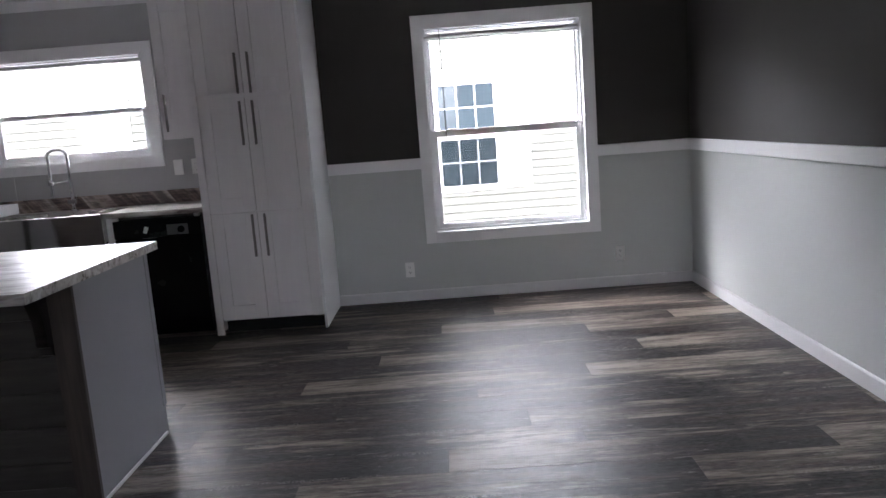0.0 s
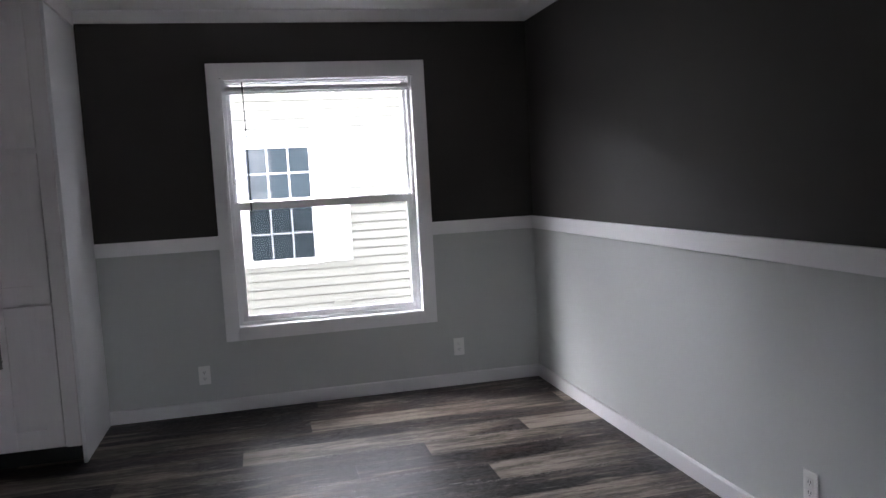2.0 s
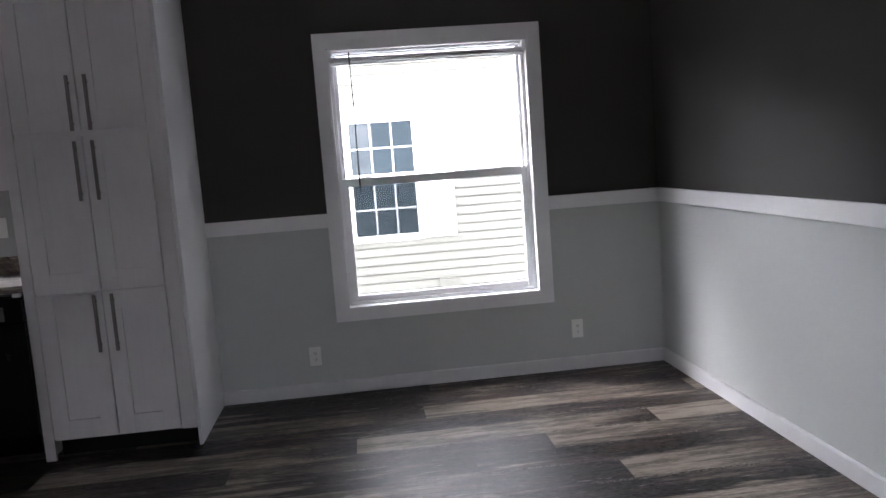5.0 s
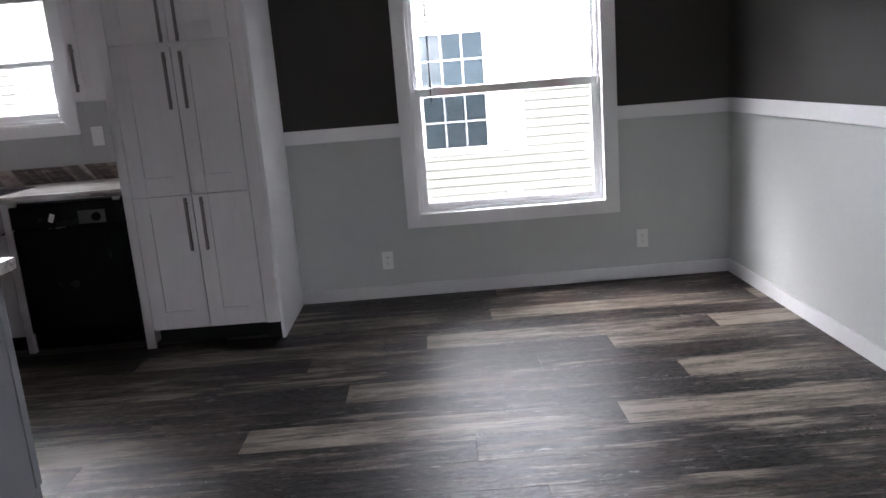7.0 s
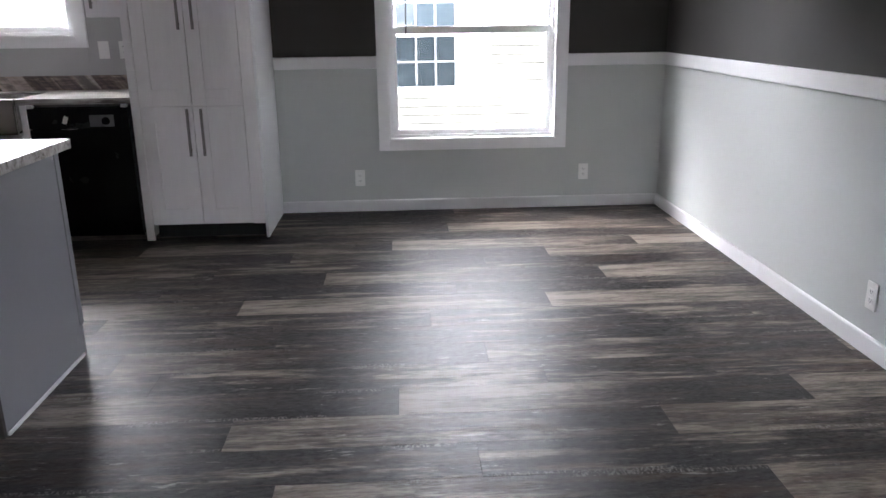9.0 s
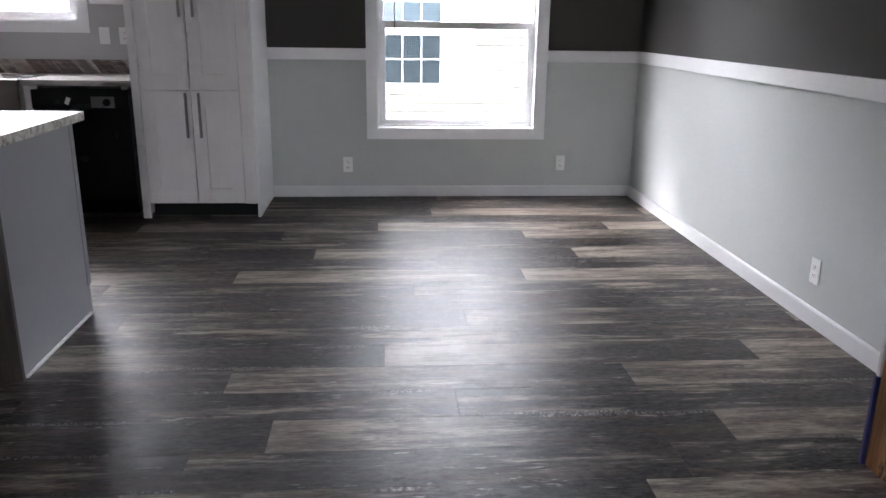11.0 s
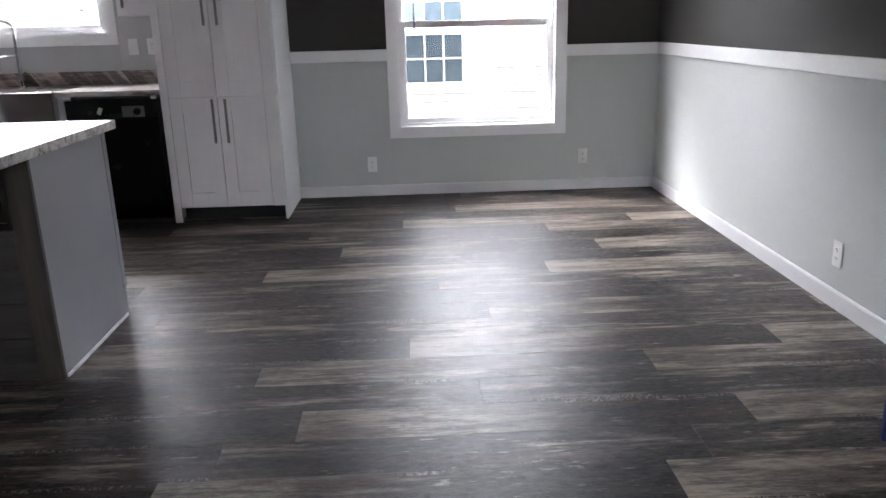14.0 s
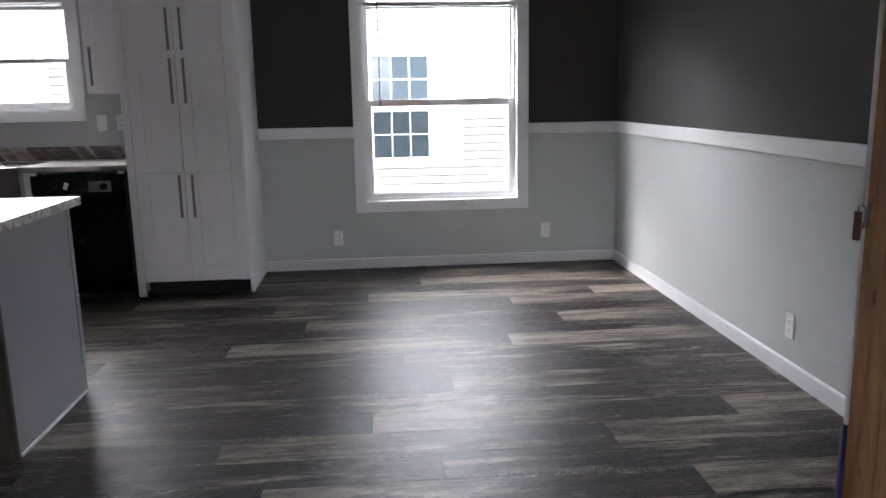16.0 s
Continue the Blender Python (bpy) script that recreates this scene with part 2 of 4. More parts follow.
def plank_print(name, tones, patch=0.55, streak=0.5):
    """Printed vinyl plank: its tone runs along the board (tones at even steps), broken by patches, streaks, brown stain and pale saw marks."""
    m, n, l, b = material(name)
    tc, info = n.new("ShaderNodeTexCoord"), n.new("ShaderNodeObjectInfo")
    shift = n.new("ShaderNodeVectorMath")
    shift.operation = "MULTIPLY_ADD"
    shift.inputs[1].default_value = (41.0, 17.0, 29.0)
    l.new(info.outputs["Random"], shift.inputs[0])
    l.new(tc.outputs["Object"], shift.inputs[2])

    def grain(sx, sy, detail, rough, warp=0.0):
        mp, t = n.new("ShaderNodeMapping"), n.new("ShaderNodeTexNoise")
        mp.inputs["Scale"].default_value = (sx, sy, 1)
        l.new(shift.outputs[0], mp.inputs[0])
        l.new(mp.outputs[0], t.inputs["Vector"])
        t.inputs["Scale"].default_value, t.inputs["Detail"].default_value = 1.0, detail
        t.inputs["Roughness"].default_value, t.inputs["Distortion"].default_value = rough, warp
        return t.outputs[0]

    def ranged(v, a, b2, c, d):
        t = n.new("ShaderNodeMapRange")
        for k, q in zip((1, 2, 3, 4), (a, b2, c, d)):
            t.inputs[k].default_value = q
        l.new(v, t.inputs[0])
        return t.outputs[0]

    def calc(op, u, v):
        t = n.new("ShaderNodeMath")
        t.operation = op
        for k, q in enumerate((u, v)):
            if isinstance(q, (int, float)):
                t.inputs[k].default_value = q
            else:
                l.new(q, t.inputs[k])
        return t.outputs[0]

    def blend(f, u, v):
        t = n.new("ShaderNodeMix")
        t.data_type = "RGBA"
        l.new(f, t.inputs[0])
        for k, q in ((6, u), (7, v)):
            if isinstance(q, tuple):
                t.inputs[k].default_value = (*q, 1)
            else:
                l.new(q, t.inputs[k])
        return t.outputs[2]

    sep = n.new("ShaderNodeSeparateXYZ")
    l.new(tc.outputs["Object"], sep.inputs[0])
    run = n.new("ShaderNodeValToRGB")
    el = run.color_ramp.elements
    el[0].color, el[1].color = (tones[0],) * 3 + (1,), (tones[-1],) * 3 + (1,)
    for k, t in enumerate(tones[1:-1]):
        el.new((k + 1) / (len(tones) - 1)).color = (t, t, t, 1)
    l.new(ranged(sep.outputs["X"], 0, PLANK_L, 0, 1), run.inputs[0])
    patches, streaks, fine = grain(1.7, 9, 8, 0.64), grain(1.8, 21, 9, 0.69), grain(14, 260, 3, 0.6)
    each = ranged(info.outputs["Random"], 0, 1, -0.09, 0.09)
    tone = calc("ADD", calc("ADD", run.outputs[0], each), ranged(patches, 0.43, 0.57, -patch / 2.6, patch / 2.6))
    tone = calc("ADD", tone, ranged(streaks, 0.41, 0.59, -streak / 2.4, streak / 2.4))
    tone = calc("ADD", tone, ranged(grain(14, 90, 8, 0.78), 0.40, 0.60, -0.12, 0.12))
    ramp = n.new("ShaderNodeValToRGB")
    el = ramp.color_ramp.elements
    el[0].color, el[1].color = (0.0040, 0.0034, 0.0034, 1), (0.265, 0.230, 0.190, 1)
    for k, c in ((0.28, (0.0100, 0.0080, 0.0077)), (0.5, (0.031, 0.0255, 0.0235)), (0.75, (0.108, 0.090, 0.074))):
        el.new(k).color = (*c, 1)
    l.new(tone, ramp.inputs[0])
    stain = calc("MULTIPLY", ranged(grain(1.6, 12, 6, 0.65, 0.2), 0.50, 0.60, 0, 0.7), ranged(streaks, 0.35, 0.6, 0.3, 1))
    colour = blend(stain, ramp.outputs[0], (0.050, 0.029, 0.020))
    edge = calc("MAXIMUM", ranged(sep.outputs["Y"], 0.184, 0.190, 0, 1), ranged(sep.outputs["Y"], 0.022, 0.016, 0, 1))
    runs = calc("MULTIPLY", ranged(grain(1.2, 3, 2, 0.5), 0.57, 0.62, 0, 1), edge)
    ticks = calc("MULTIPLY", runs, ranged(grain(130, 60, 3, 0.6), 0.48, 0.6, 0.0, 0.5))
    scuff = ranged(grain(16, 120, 8, 0.75), 0.62, 0.70, 0, 0.35)
    worn = ranged(grain(6, 36, 10, 0.76), 0.60, 0.64, 0, 0.6)
    gouge = ranged(grain(3.2, 36, 9, 0.74), 0.56, 0.62, 0, 0.75)
    gouge = calc("MULTIPLY", gouge, ranged(run.outputs[0], 0.45, 0.7, 1.0, 0.2))
    colour = blend(gouge, colour, (0.009, 0.008, 0.0085))
    colour = blend(calc("MAXIMUM", calc("MAXIMUM", ticks, scuff), worn), colour, (0.34, 0.32, 0.295))
    l.new(colour, b.inputs["Base Color"])
    l.new(ranged(grain(30, 60, 8, 0.7), 0.32, 0.68, 0.34, 0.49), b.inputs["Roughness"])
    bp = n.new("ShaderNodeBump")
    bp.inputs["Strength"].default_value, bp.inputs["Distance"].default_value = 0.5, 0.0012
    relief = calc("ADD", calc("MULTIPLY", streaks, 0.3), calc("ADD", fine, calc("MULTIPLY", grain(120, 190, 3, 0.6), 0.45)))
    l.new(calc("ADD", relief, calc("MULTIPLY", gouge, -0.35)), bp.inputs["Height"])
    l.new(bp.outputs[0], b.inputs["Normal"])
    l.new(ranged(grain(28, 75, 7, 0.8), 0.38, 0.62, 0.06, 0.38), b.inputs["Specular IOR Level"])
    return m


M_PLANK = [
    plank_print("vinyl plank fading from tan to dark", (0.96, 0.90, 0.74, 0.44, 0.17, 0.08), 0.32, 0.3),
    plank_print("vinyl plank dark and worn", (0.26, 0.36, 0.22, 0.36, 0.42, 0.22), 0.95, 0.6),
    plank_print("vinyl plank mixed grey", (0.58, 0.42, 0.50, 0.32, 0.42, 0.24), 0.8, 0.7),
    plank_print("vinyl plank long pale tan", (0.95, 0.90, 0.84, 0.78, 0.66, 0.30), 0.32, 0.3),
    plank_print("vinyl plank grey-tan at one end", (0.80, 0.76, 0.64, 0.36, 0.28, 0.30), 0.4, 0.4),
]


# ---- mesh helpers ----
def box(bm, x0, x1, y0, y1, z0, z1, bevel=0.0):
    """A box between two corners, its edges rounded off by bevel."""
    g = bmesh.ops.create_cube(bm, size=1)
    bmesh.ops.scale(bm, vec=(x1 - x0, y1 - y0, z1 - z0), verts=g["verts"])
    bmesh.ops.translate(bm, vec=((x0 + x1) / 2, (y0 + y1) / 2, (z0 + z1) / 2), verts=g["verts"])
    if bevel:
        es = list({e for v in g["verts"] for e in v.link_edges})
        bmesh.ops.bevel(bm, geom=es, offset=bevel, segments=2, affect="EDGES", profile=0.6)
    return bm


def bx(x0, x1, y0, y1, z0, z1, bevel=0.0):
    return box(bmesh.new(), x0, x1, y0, y1, z0, z1, bevel)


def rod(bm, a, b, r, r2=None, seg=14):
    """A round bar from a to b."""
    a, b = Vector(a), Vector(b)
    m = Matrix.Translation((a + b) / 2) @ (b - a).to_track_quat("Z", "Y").to_matrix().to_4x4()
    bmesh.ops.create_cone(bm, cap_ends=True, segments=seg, radius1=r, radius2=r if r2 is None else r2, depth=(b - a).length, matrix=m)
    return bm


def prism(bm, outline, axis, a, b):
    """An outline of (u, v) pushed along an axis from a to b. x: (y, z); y: (x, z); z: (x, y)."""
    def at(u, v, w):
        return {"x": (w, u, v), "y": (u, w, v), "z": (u, v, w)}[axis]
    r0 = [bm.verts.new(at(u, v, a)) for u, v in outline]
    r1 = [bm.verts.new(at(u, v, b)) for u, v in outline]
    bm.faces.new(r0), bm.faces.new(r1)
    for i in range(len(outline)):
        j = (i + 1) % len(outline)
        bm.faces.new((r0[i], r0[j], r1[j], r1[i]))
    bmesh.ops.recalc_face_normals(bm, faces=bm.faces)
    return bm


def tube(bm, pts, r, seg=10):
    """A bent pipe through points."""
    pts = [Vector(p) for p in pts]
    rings = []
    for i, p in enumerate(pts):
        d = (pts[min(i + 1, len(pts) - 1)] - pts[max(i - 1, 0)]).normalized()
        u = d.cross(Vector((0.31, 0.95, 0.02))).normalized()
        v = d.cross(u)
        rings.append([bm.verts.new(p + r * (math.cos(6.2832 * k / seg) * u + math.sin(6.2832 * k / seg) * v)) for k in range(seg)])
    for a, b in zip(rings, rings[1:]):
        for k in range(seg):
            bm.faces.new((a[k], a[(k + 1) % seg], b[(k + 1) % seg], b[k]))
    bm.faces.new(rings[0]), bm.faces.new(rings[-1])
    bmesh.ops.recalc_face_normals(bm, faces=bm.faces)
    return bm


def part(name, bm, mat, parent=None, label="", smooth=False):
    """Links a bmesh as one mesh object, under a thing or a part."""
    me = bpy.data.meshes.new(name)
    if smooth:
        for f in bm.faces:
            f.smooth = True
    bm.to_mesh(me)
    bm.free()
    for one in mat if isinstance(mat, (list, tuple)) else [mat]:
        me.materials.append(one)
    ob = new(name, me)
    if parent:
        ob.parent = parent
        ob.matrix_parent_inverse = parent.matrix_basis.inverted()
    if label:
        tagged(ob, label)
    return ob


def thing(name, x, y, z, label, category, group="", kind=""):
    ob = new(name)
    ob.matrix_basis = pose(x, y, z)
    return tagged(ob, label, category, group, kind)


# ---- structure ----
floor = tagged(part("floor", bx(XW - WALL, XE + WALL, YS - WALL, YN + WALL, -0.20, -0.006), M_KICK), "dark and tan wood-look vinyl plank floor", "floor", kind="structure")
tagged(part("ceiling", bx(XW - WALL, XE + WALL, YS - WALL, YN + WALL, CEIL, CEIL + 0.12), M_CEIL), "plain white ceiling", "ceiling", kind="structure")

# openings in the window wall: x0, x1, z0, z1
DIN = (0.195, 1.402, 0.527, 2.09)
KIT = (-3.185, -1.940, 1.284, 2.07)
MIDZ = (RAIL0 + RAIL1) / 2
SPLIT = -1.0                     # behind the pantry: kitchen panel to dining paint
wn_bm = bmesh.new()
for x0, x1, z0, z1 in ((XW - WALL, KIT[0], 0, CEIL), (KIT[0], KIT[1], 0, KIT[2]), (KIT[0], KIT[1], KIT[3], CEIL), (KIT[1], SPLIT, 0, CEIL)):
    box(wn_bm, x0, x1, YN, YN + WALL, z0, z1)
k = len(wn_bm.faces)
for x0, x1, z0, z1 in ((SPLIT, DIN[0], 0, MIDZ), (DIN[0], DIN[1], 0, DIN[2]), (DIN[1], XE + WALL, 0, MIDZ)):
    box(wn_bm, x0, x1, YN, YN + WALL, z0, z1)
k2 = len(wn_bm.faces)
for x0, x1, z0, z1 in ((SPLIT, DIN[0], MIDZ, CEIL), (DIN[0], DIN[1], DIN[3], CEIL), (DIN[1], XE + WALL, MIDZ, CEIL)):
    box(wn_bm, x0, x1, YN, YN + WALL, z0, z1)
wn_bm.faces.ensure_lookup_table()
for i, f in enumerate(wn_bm.faces):
    f.material_index = 0 if i < k else 1 if i < k2 else 2
tagged(part("wall_north", wn_bm, [M_KIT, M_GREY, M_DARK]), "two-tone wall, charcoal above and light grey below", "wall", kind="structure")
we = bmesh.new()
box(we, XE, XE + WALL, YS, YN, 0, MIDZ)
box(we, XE, XE + WALL, YS, YN, MIDZ, CEIL)
for i, f in enumerate(we.faces):
    f.material_index = int(i > 5)
tagged(part("wall_east", we, [M_GREY, M_DARK]), "two-tone wall, charcoal above and light grey below", "wall", kind="structure")
tagged(part("wall_west", bx(XW - WALL, XW, YS, YN, 0, CEIL), M_KIT), "plain grey kitchen end wall", "wall", kind="structure")
sth = bmesh.new()
SOUTH_FILL = (-0.45, 0.65, 1.2, 2.15)     # unseen opening, added to let daylight onto the south-facing fronts
for x0, x1, z0, z1 in ((XW - WALL, SOUTH_FILL[0], 0, CEIL), (SOUTH_FILL[1], XE + WALL, 0, CEIL), (SOUTH_FILL[0], SOUTH_FILL[1], 0, SOUTH_FILL[2]), (SOUTH_FILL[0], SOUTH_FILL[1], SOUTH_FILL[3], CEIL)):
    box(sth, x0, x1, YS - WALL, YS, z0, z1)
tagged(part("wall_south", sth, M_GREY), "plain grey living room wall", "wall", kind="structure")

rb = prism(bmesh.new(), [(YN + 0.42, CEIL + 0.125), (1.0, CEIL + 1.45), (YS - 0.4, CEIL + 0.125), (YS - 0.4, CEIL + 0.22), (1.0, CEIL + 1.56), (YN + 0.42, CEIL + 0.22)], "x", XW - 0.5, XE + 0.5)
tagged(part("roof", rb, M_ROOF), "grey shingle roof of the house", "roof", kind="structure")

# unfinished end of the wall between the two halves of the house
PX, PY = 1.735, 2.20
stub = thing("wall_divider", PX, PY, 0, "unfinished wall end with bare pine framing", "wall", kind="structure")
part("stud", bx(PX + 0.006, PX + 0.045, PY - 0.155, PY - 0.016, 0, CEIL, 0.003), M_PINE, stub, "bare orange pine stud with knots")
part("stud", bx(PX + 0.010, PX + 0.049, PY - 0.300, PY - 0.158, 0, CEIL, 0.003), M_PINE, stub)
part("wallboard", bx(PX, XE - 0.002, PY - 0.0145, PY - 0.001, 0.30, CEIL - 0.002, 0.001), M_GYPSUM, stub, "pale wallboard with a raw torn edge")
part("wallboard", bx(PX + 0.05, XE - 0.002, PY - 0.313, PY - 0.301, 0.0, CEIL - 0.002), M_GYPSUM, stub)
part("film", bx(PX - 0.006, PX + 0.03, PY - 0.014, PY - 0.001, 0.0, 0.298, 0.001), M_WRAP, stub, "dark blue plastic film at the foot")
part("wood_block", bx(PX - 0.019, PX - 0.005, PY - 0.016, PY + 0.006, 0.889, 0.976, 0.003), M_OFFCUT, stub, "small offcut of brown wood")
wire = tube(bmesh.new(), [(PX - 0.013, PY - 0.005, 0.974), (PX - 0.012, PY - 0.006, 0.992), (PX - 0.004, PY - 0.010, 0.996), (PX + 0.003, PY - 0.0165, 0.984), (PX + 0.002, PY - 0.0175, 0.950), (PX - 0.003, PY - 0.016, 0.925)], 0.0022, 8)
part("staple_wire", wire, M_STEEL, stub, "thin bent metal wire", True)
part("screw_plate", bx(PX - 0.001, PX + 0.004, PY - 0.035, PY - 0.017, 0.93, 0.985, 0.001), M_NICKEL, stub, "small grey metal plate")

# trim
M_BASE = painted("soft white baseboard paint", (0.68, 0.68, 0.685), 0.5, 0.04, 4, 0.05, 200)

def trim(name, bm, label, mat=M_TRIM):
    return tagged(part(name, bm, mat), label, "trim", kind="structure")

BASE = [(0, 0), (0.014, 0), (0.014, 0.075), (0.009, 0.083), (0, 0.083)]
RAIL = [(0, RAIL0), (0.017, RAIL0), (0.019, RAIL0 + 0.003), (0.019, RAIL1 - 0.003), (0.017, RAIL1), (0, RAIL1)]
CROWN = [(0, CEIL - 0.07), (0.010, CEIL - 0.07), (0.016, CEIL - 0.058), (0.046, CEIL - 0.02), (0.055, CEIL - 0.012), (0.055, CEIL), (0, CEIL)]
PAN_X0, PAN_X1, PAN_Y = -1.398, -0.610, 5.432

def run_north(name, prof, x0, x1, label, mat=M_TRIM):
    trim(name, prism(bmesh.new(), [(YN - d, z) for d, z in prof], "x", x0, x1), label, mat)

def run_east(name, prof, y0, y1, label, mat=M_TRIM):
    trim(name, prism(bmesh.new(), [(XE - d, z) for d, z in prof], "y", y0, y1), label, mat)

run_north("baseboard_north", BASE, PAN_X1, XE - 0.014, "white painted baseboard", M_BASE)
run_east("baseboard_east", BASE, PY + 0.001, YN, "white painted baseboard", M_BASE)
run_north("chair_rail_north_a", RAIL, PAN_X1, DIN[0] - 0.080, "flat white chair rail")
run_north("chair_rail_north_b", RAIL, DIN[1] + 0.083, XE - 0.019, "flat white chair rail")
run_east("chair_rail_east", RAIL, PY + 0.001, YN, "flat white chair rail")
run_north("crown_north", CROWN, PAN_X1 + 0.001, XE - 0.001, "white crown moulding")
run_east("crown_east", CROWN, PY + 0.001, YN, "white crown moulding")
run_north("crown_kitchen", CROWN, XW, -1.74, "white crown moulding over the sink window")


# ---- windows ----
def window(name, op, label, wide, rail_z, blind, wand, rail):
    """A single-hung vinyl window in the wall's opening op, with flat casing, sashes and a raised blind."""
    x0, x1, z0, z1 = op
    l, r, b, t = wide
    w = thing(name, (x0 + x1) / 2, YN, z0, label, "window", kind="structure")
    yc0, yc1 = YN - 0.019, YN - 0.0005
    e = 0.004
    for nm, a in (("casing", (x0 - l, x0 - e, yc0, yc1, z0 - b, z1 + t)), ("casing", (x1 + e, x1 + r, yc0, yc1, z0 - b, z1 + t)),
                  ("casing", (x0 - e, x1 + e, yc0 + 0.001, yc1, z1 + e, z1 + t)), ("casing", (x0 - e, x1 + e, yc0 + 0.001, yc1, z0 - b, z0 - e))):
        part(nm, bx(*a, 0.002), M_TRIM, w, "flat white painted casing board")
    yj = YN + 0.075
    for a in ((x0 - e, x0 + 0.008, YN - 0.018, YN + 0.128, z0, z1), (x1 - 0.008, x1 + e, YN - 0.018, YN + 0.128, z0, z1),
              (x0 + 0.008, x1 - 0.008, YN - 0.018, YN + 0.128, z1 - 0.008, z1 + e), (x0 + 0.008, x1 - 0.008, YN - 0.018, YN + 0.128, z0 - e, z0 + 0.008)):
        part("jamb", bx(*a, 0.001), M_TRIM, w)
    # outer vinyl frame
    f = 0.022
    fx0, fx1, fz0, fz1 = x0 + 0.008, x1 - 0.008, z0 + 0.008, z1 - 0.008
    for a in ((fx0, fx0 + f, yj - 0.03, yj + 0.05, fz0, fz1), (fx1 - f, fx1, yj - 0.03, yj + 0.05, fz0, fz1),
              (fx0 + f, fx1 - f, yj - 0.03, yj + 0.05, fz1 - 0.010, fz1), (fx0 + f, fx1 - f, yj - 0.03, yj + 0.05, fz0, fz0 + f)):
        part("window_frame", bx(*a, 0.002), M_VINYL, w)
    gx0, gx1 = fx0 + f, fx1 - f

    def sash(y, za, zb, s, bot, top):
        sh = part("sash", bx(gx0, gx0 + s, y, y + 0.028, za, zb, 0.003), M_VINYL, w, "white vinyl sash")
        box_r = bx(gx1 - s, gx1, y, y + 0.028, za, zb, 0.003)
        part("sash_stile", box_r, M_VINYL, sh)
        part("sash_rail", bx(gx0 + s, gx1 - s, y, y + 0.028, za, za + bot, 0.003), M_VINYL, sh)
        part("sash_rail", bx(gx0 + s, gx1 - s, y, y + 0.028, zb - top, zb, 0.003), M_VINYL, sh)
        pane = part("pane", bx(gx0 + s, gx1 - s, y + 0.011, y + 0.016, za + bot, zb - top), M_GLASS, sh, "clear glass pane")
        pane.visible_shadow = False
        return sh

    sash(yj + 0.018, rail_z - 0.005, fz1 - 0.010, 0.022, 0.026, 0.010)
    scr = part("insect_screen", bx(gx0 + 0.001, gx1 - 0.001, yj + 0.0485, yj + 0.0495, fz0 + f + 0.001, rail_z + 0.012), M_SCREEN, w, "fine grey insect screen over the lower half")
    scr.visible_shadow = False
    low = sash(yj - 0.022, fz0 + f, rail_z + 0.030, 0.034, 0.036, rail)
    for xx in (gx0 + 0.15, gx1 - 0.15):
        lk = bx(xx - 0.032, xx + 0.032, yj - 0.022, yj + 0.004, rail_z + 0.030, rail_z + 0.036, 0.002)
        part("sash_latch", lk, M_VINYL, low)
    # blind drawn up under the head
    h = thing("window_blind", (x0 + x1) / 2, YN + 0.02, z1 - 0.01, "grey slatted blind fully raised under the window head", "blind", "raised blinds")
    drop = 0.016 if wand else 0.0
    part("head_rail", bx(x0 + 0.012, x1 - 0.012, YN + 0.004, YN + 0.042, z1 - 0.052 - drop, z1 - 0.030 - drop, 0.003), M_BLIND, h)
    for xa, xb in ((x0 + 0.0085, x0 + 0.026), (x1 - 0.026, x1 - 0.0085)):
        part("bracket", bx(xa, xb, YN - 0.004, YN + 0.046, z1 - 0.056 - drop, z1 - 0.0085, 0.002), M_VINYL, h, "small white end bracket")
    n = 9
    for i in range(n):
        zz = z1 - 0.055 - drop - (blind - drop - 0.062) * i / (n - 1)
        part("slat", bx(x0 + 0.016, x1 - 0.016, YN + 0.006, YN + 0.040, zz - 0.0022, zz), M_BLIND, h)
    part("bottom_rail", bx(x0 + 0.015, x1 - 0.015, YN + 0.005, YN + 0.041, z1 - blind - 0.012, z1 - blind, 0.002), M_VINYL, h)
    if wand:
        wd = tube(bmesh.new(), [(x0 + 0.132, YN + 0.002, z1 - 0.02), (x0 + 0.135, YN - 0.004, z1 - 0.3), (x0 + 0.133, YN - 0.006, z1 - wand)], 0.0046, 6)
        part("tilt_wand", wd, M_WAND, h, "thin smoky tilt wand", True)
        rod(wd2 := bmesh.new(), (x0 + 0.133, YN - 0.006, z1 - wand), (x0 + 0.133, YN - 0.006, z1 - wand - 0.03), 0.005)
        part("wand_grip", wd2, M_WAND, h)
        clip = tube(bmesh.new(), [(x0 + 0.052 + 0.010 * math.cos(a), YN + 0.068, z1 - 0.64 + 0.013 * math.sin(a)) for a in (0, 0.8, 1.6, 2.4, 3.2, 4.0, 4.8, 5.6)], 0.002, 5)
        part("cord_loop", clip, M_NICKEL, h)
    return w


window("window_1", DIN, "white double-hung window with flat casing and clear panes", (0.080, 0.083, 0.077, 0.094), 1.290, 0.080, 0.83, 0.050)
window("window_2", KIT, "white window over the sink with flat casing", (0.078, 0.079, 0.076, 0.085), 1.640, 0.045, 0, 0.032)


# ---- kitchen ----
def bar_pull(parent, x, y, z0, z1):
    """A square bar pull standing off a door whose face is at y."""
    h = part("handle", bx(x - 0.0075, x + 0.0075, y - 0.036, y - 0.022, z0, z1, 0.002), M_NICKEL, parent, "satin nickel bar handle")
    for z in (z0 + 0.035, z1 - 0.035):
        part("handle_post", rod(bmesh.new(), (x, y - 0.024, z), (x, y + 0.001, z), 0.005, seg=10), M_NICKEL, h)
    return h


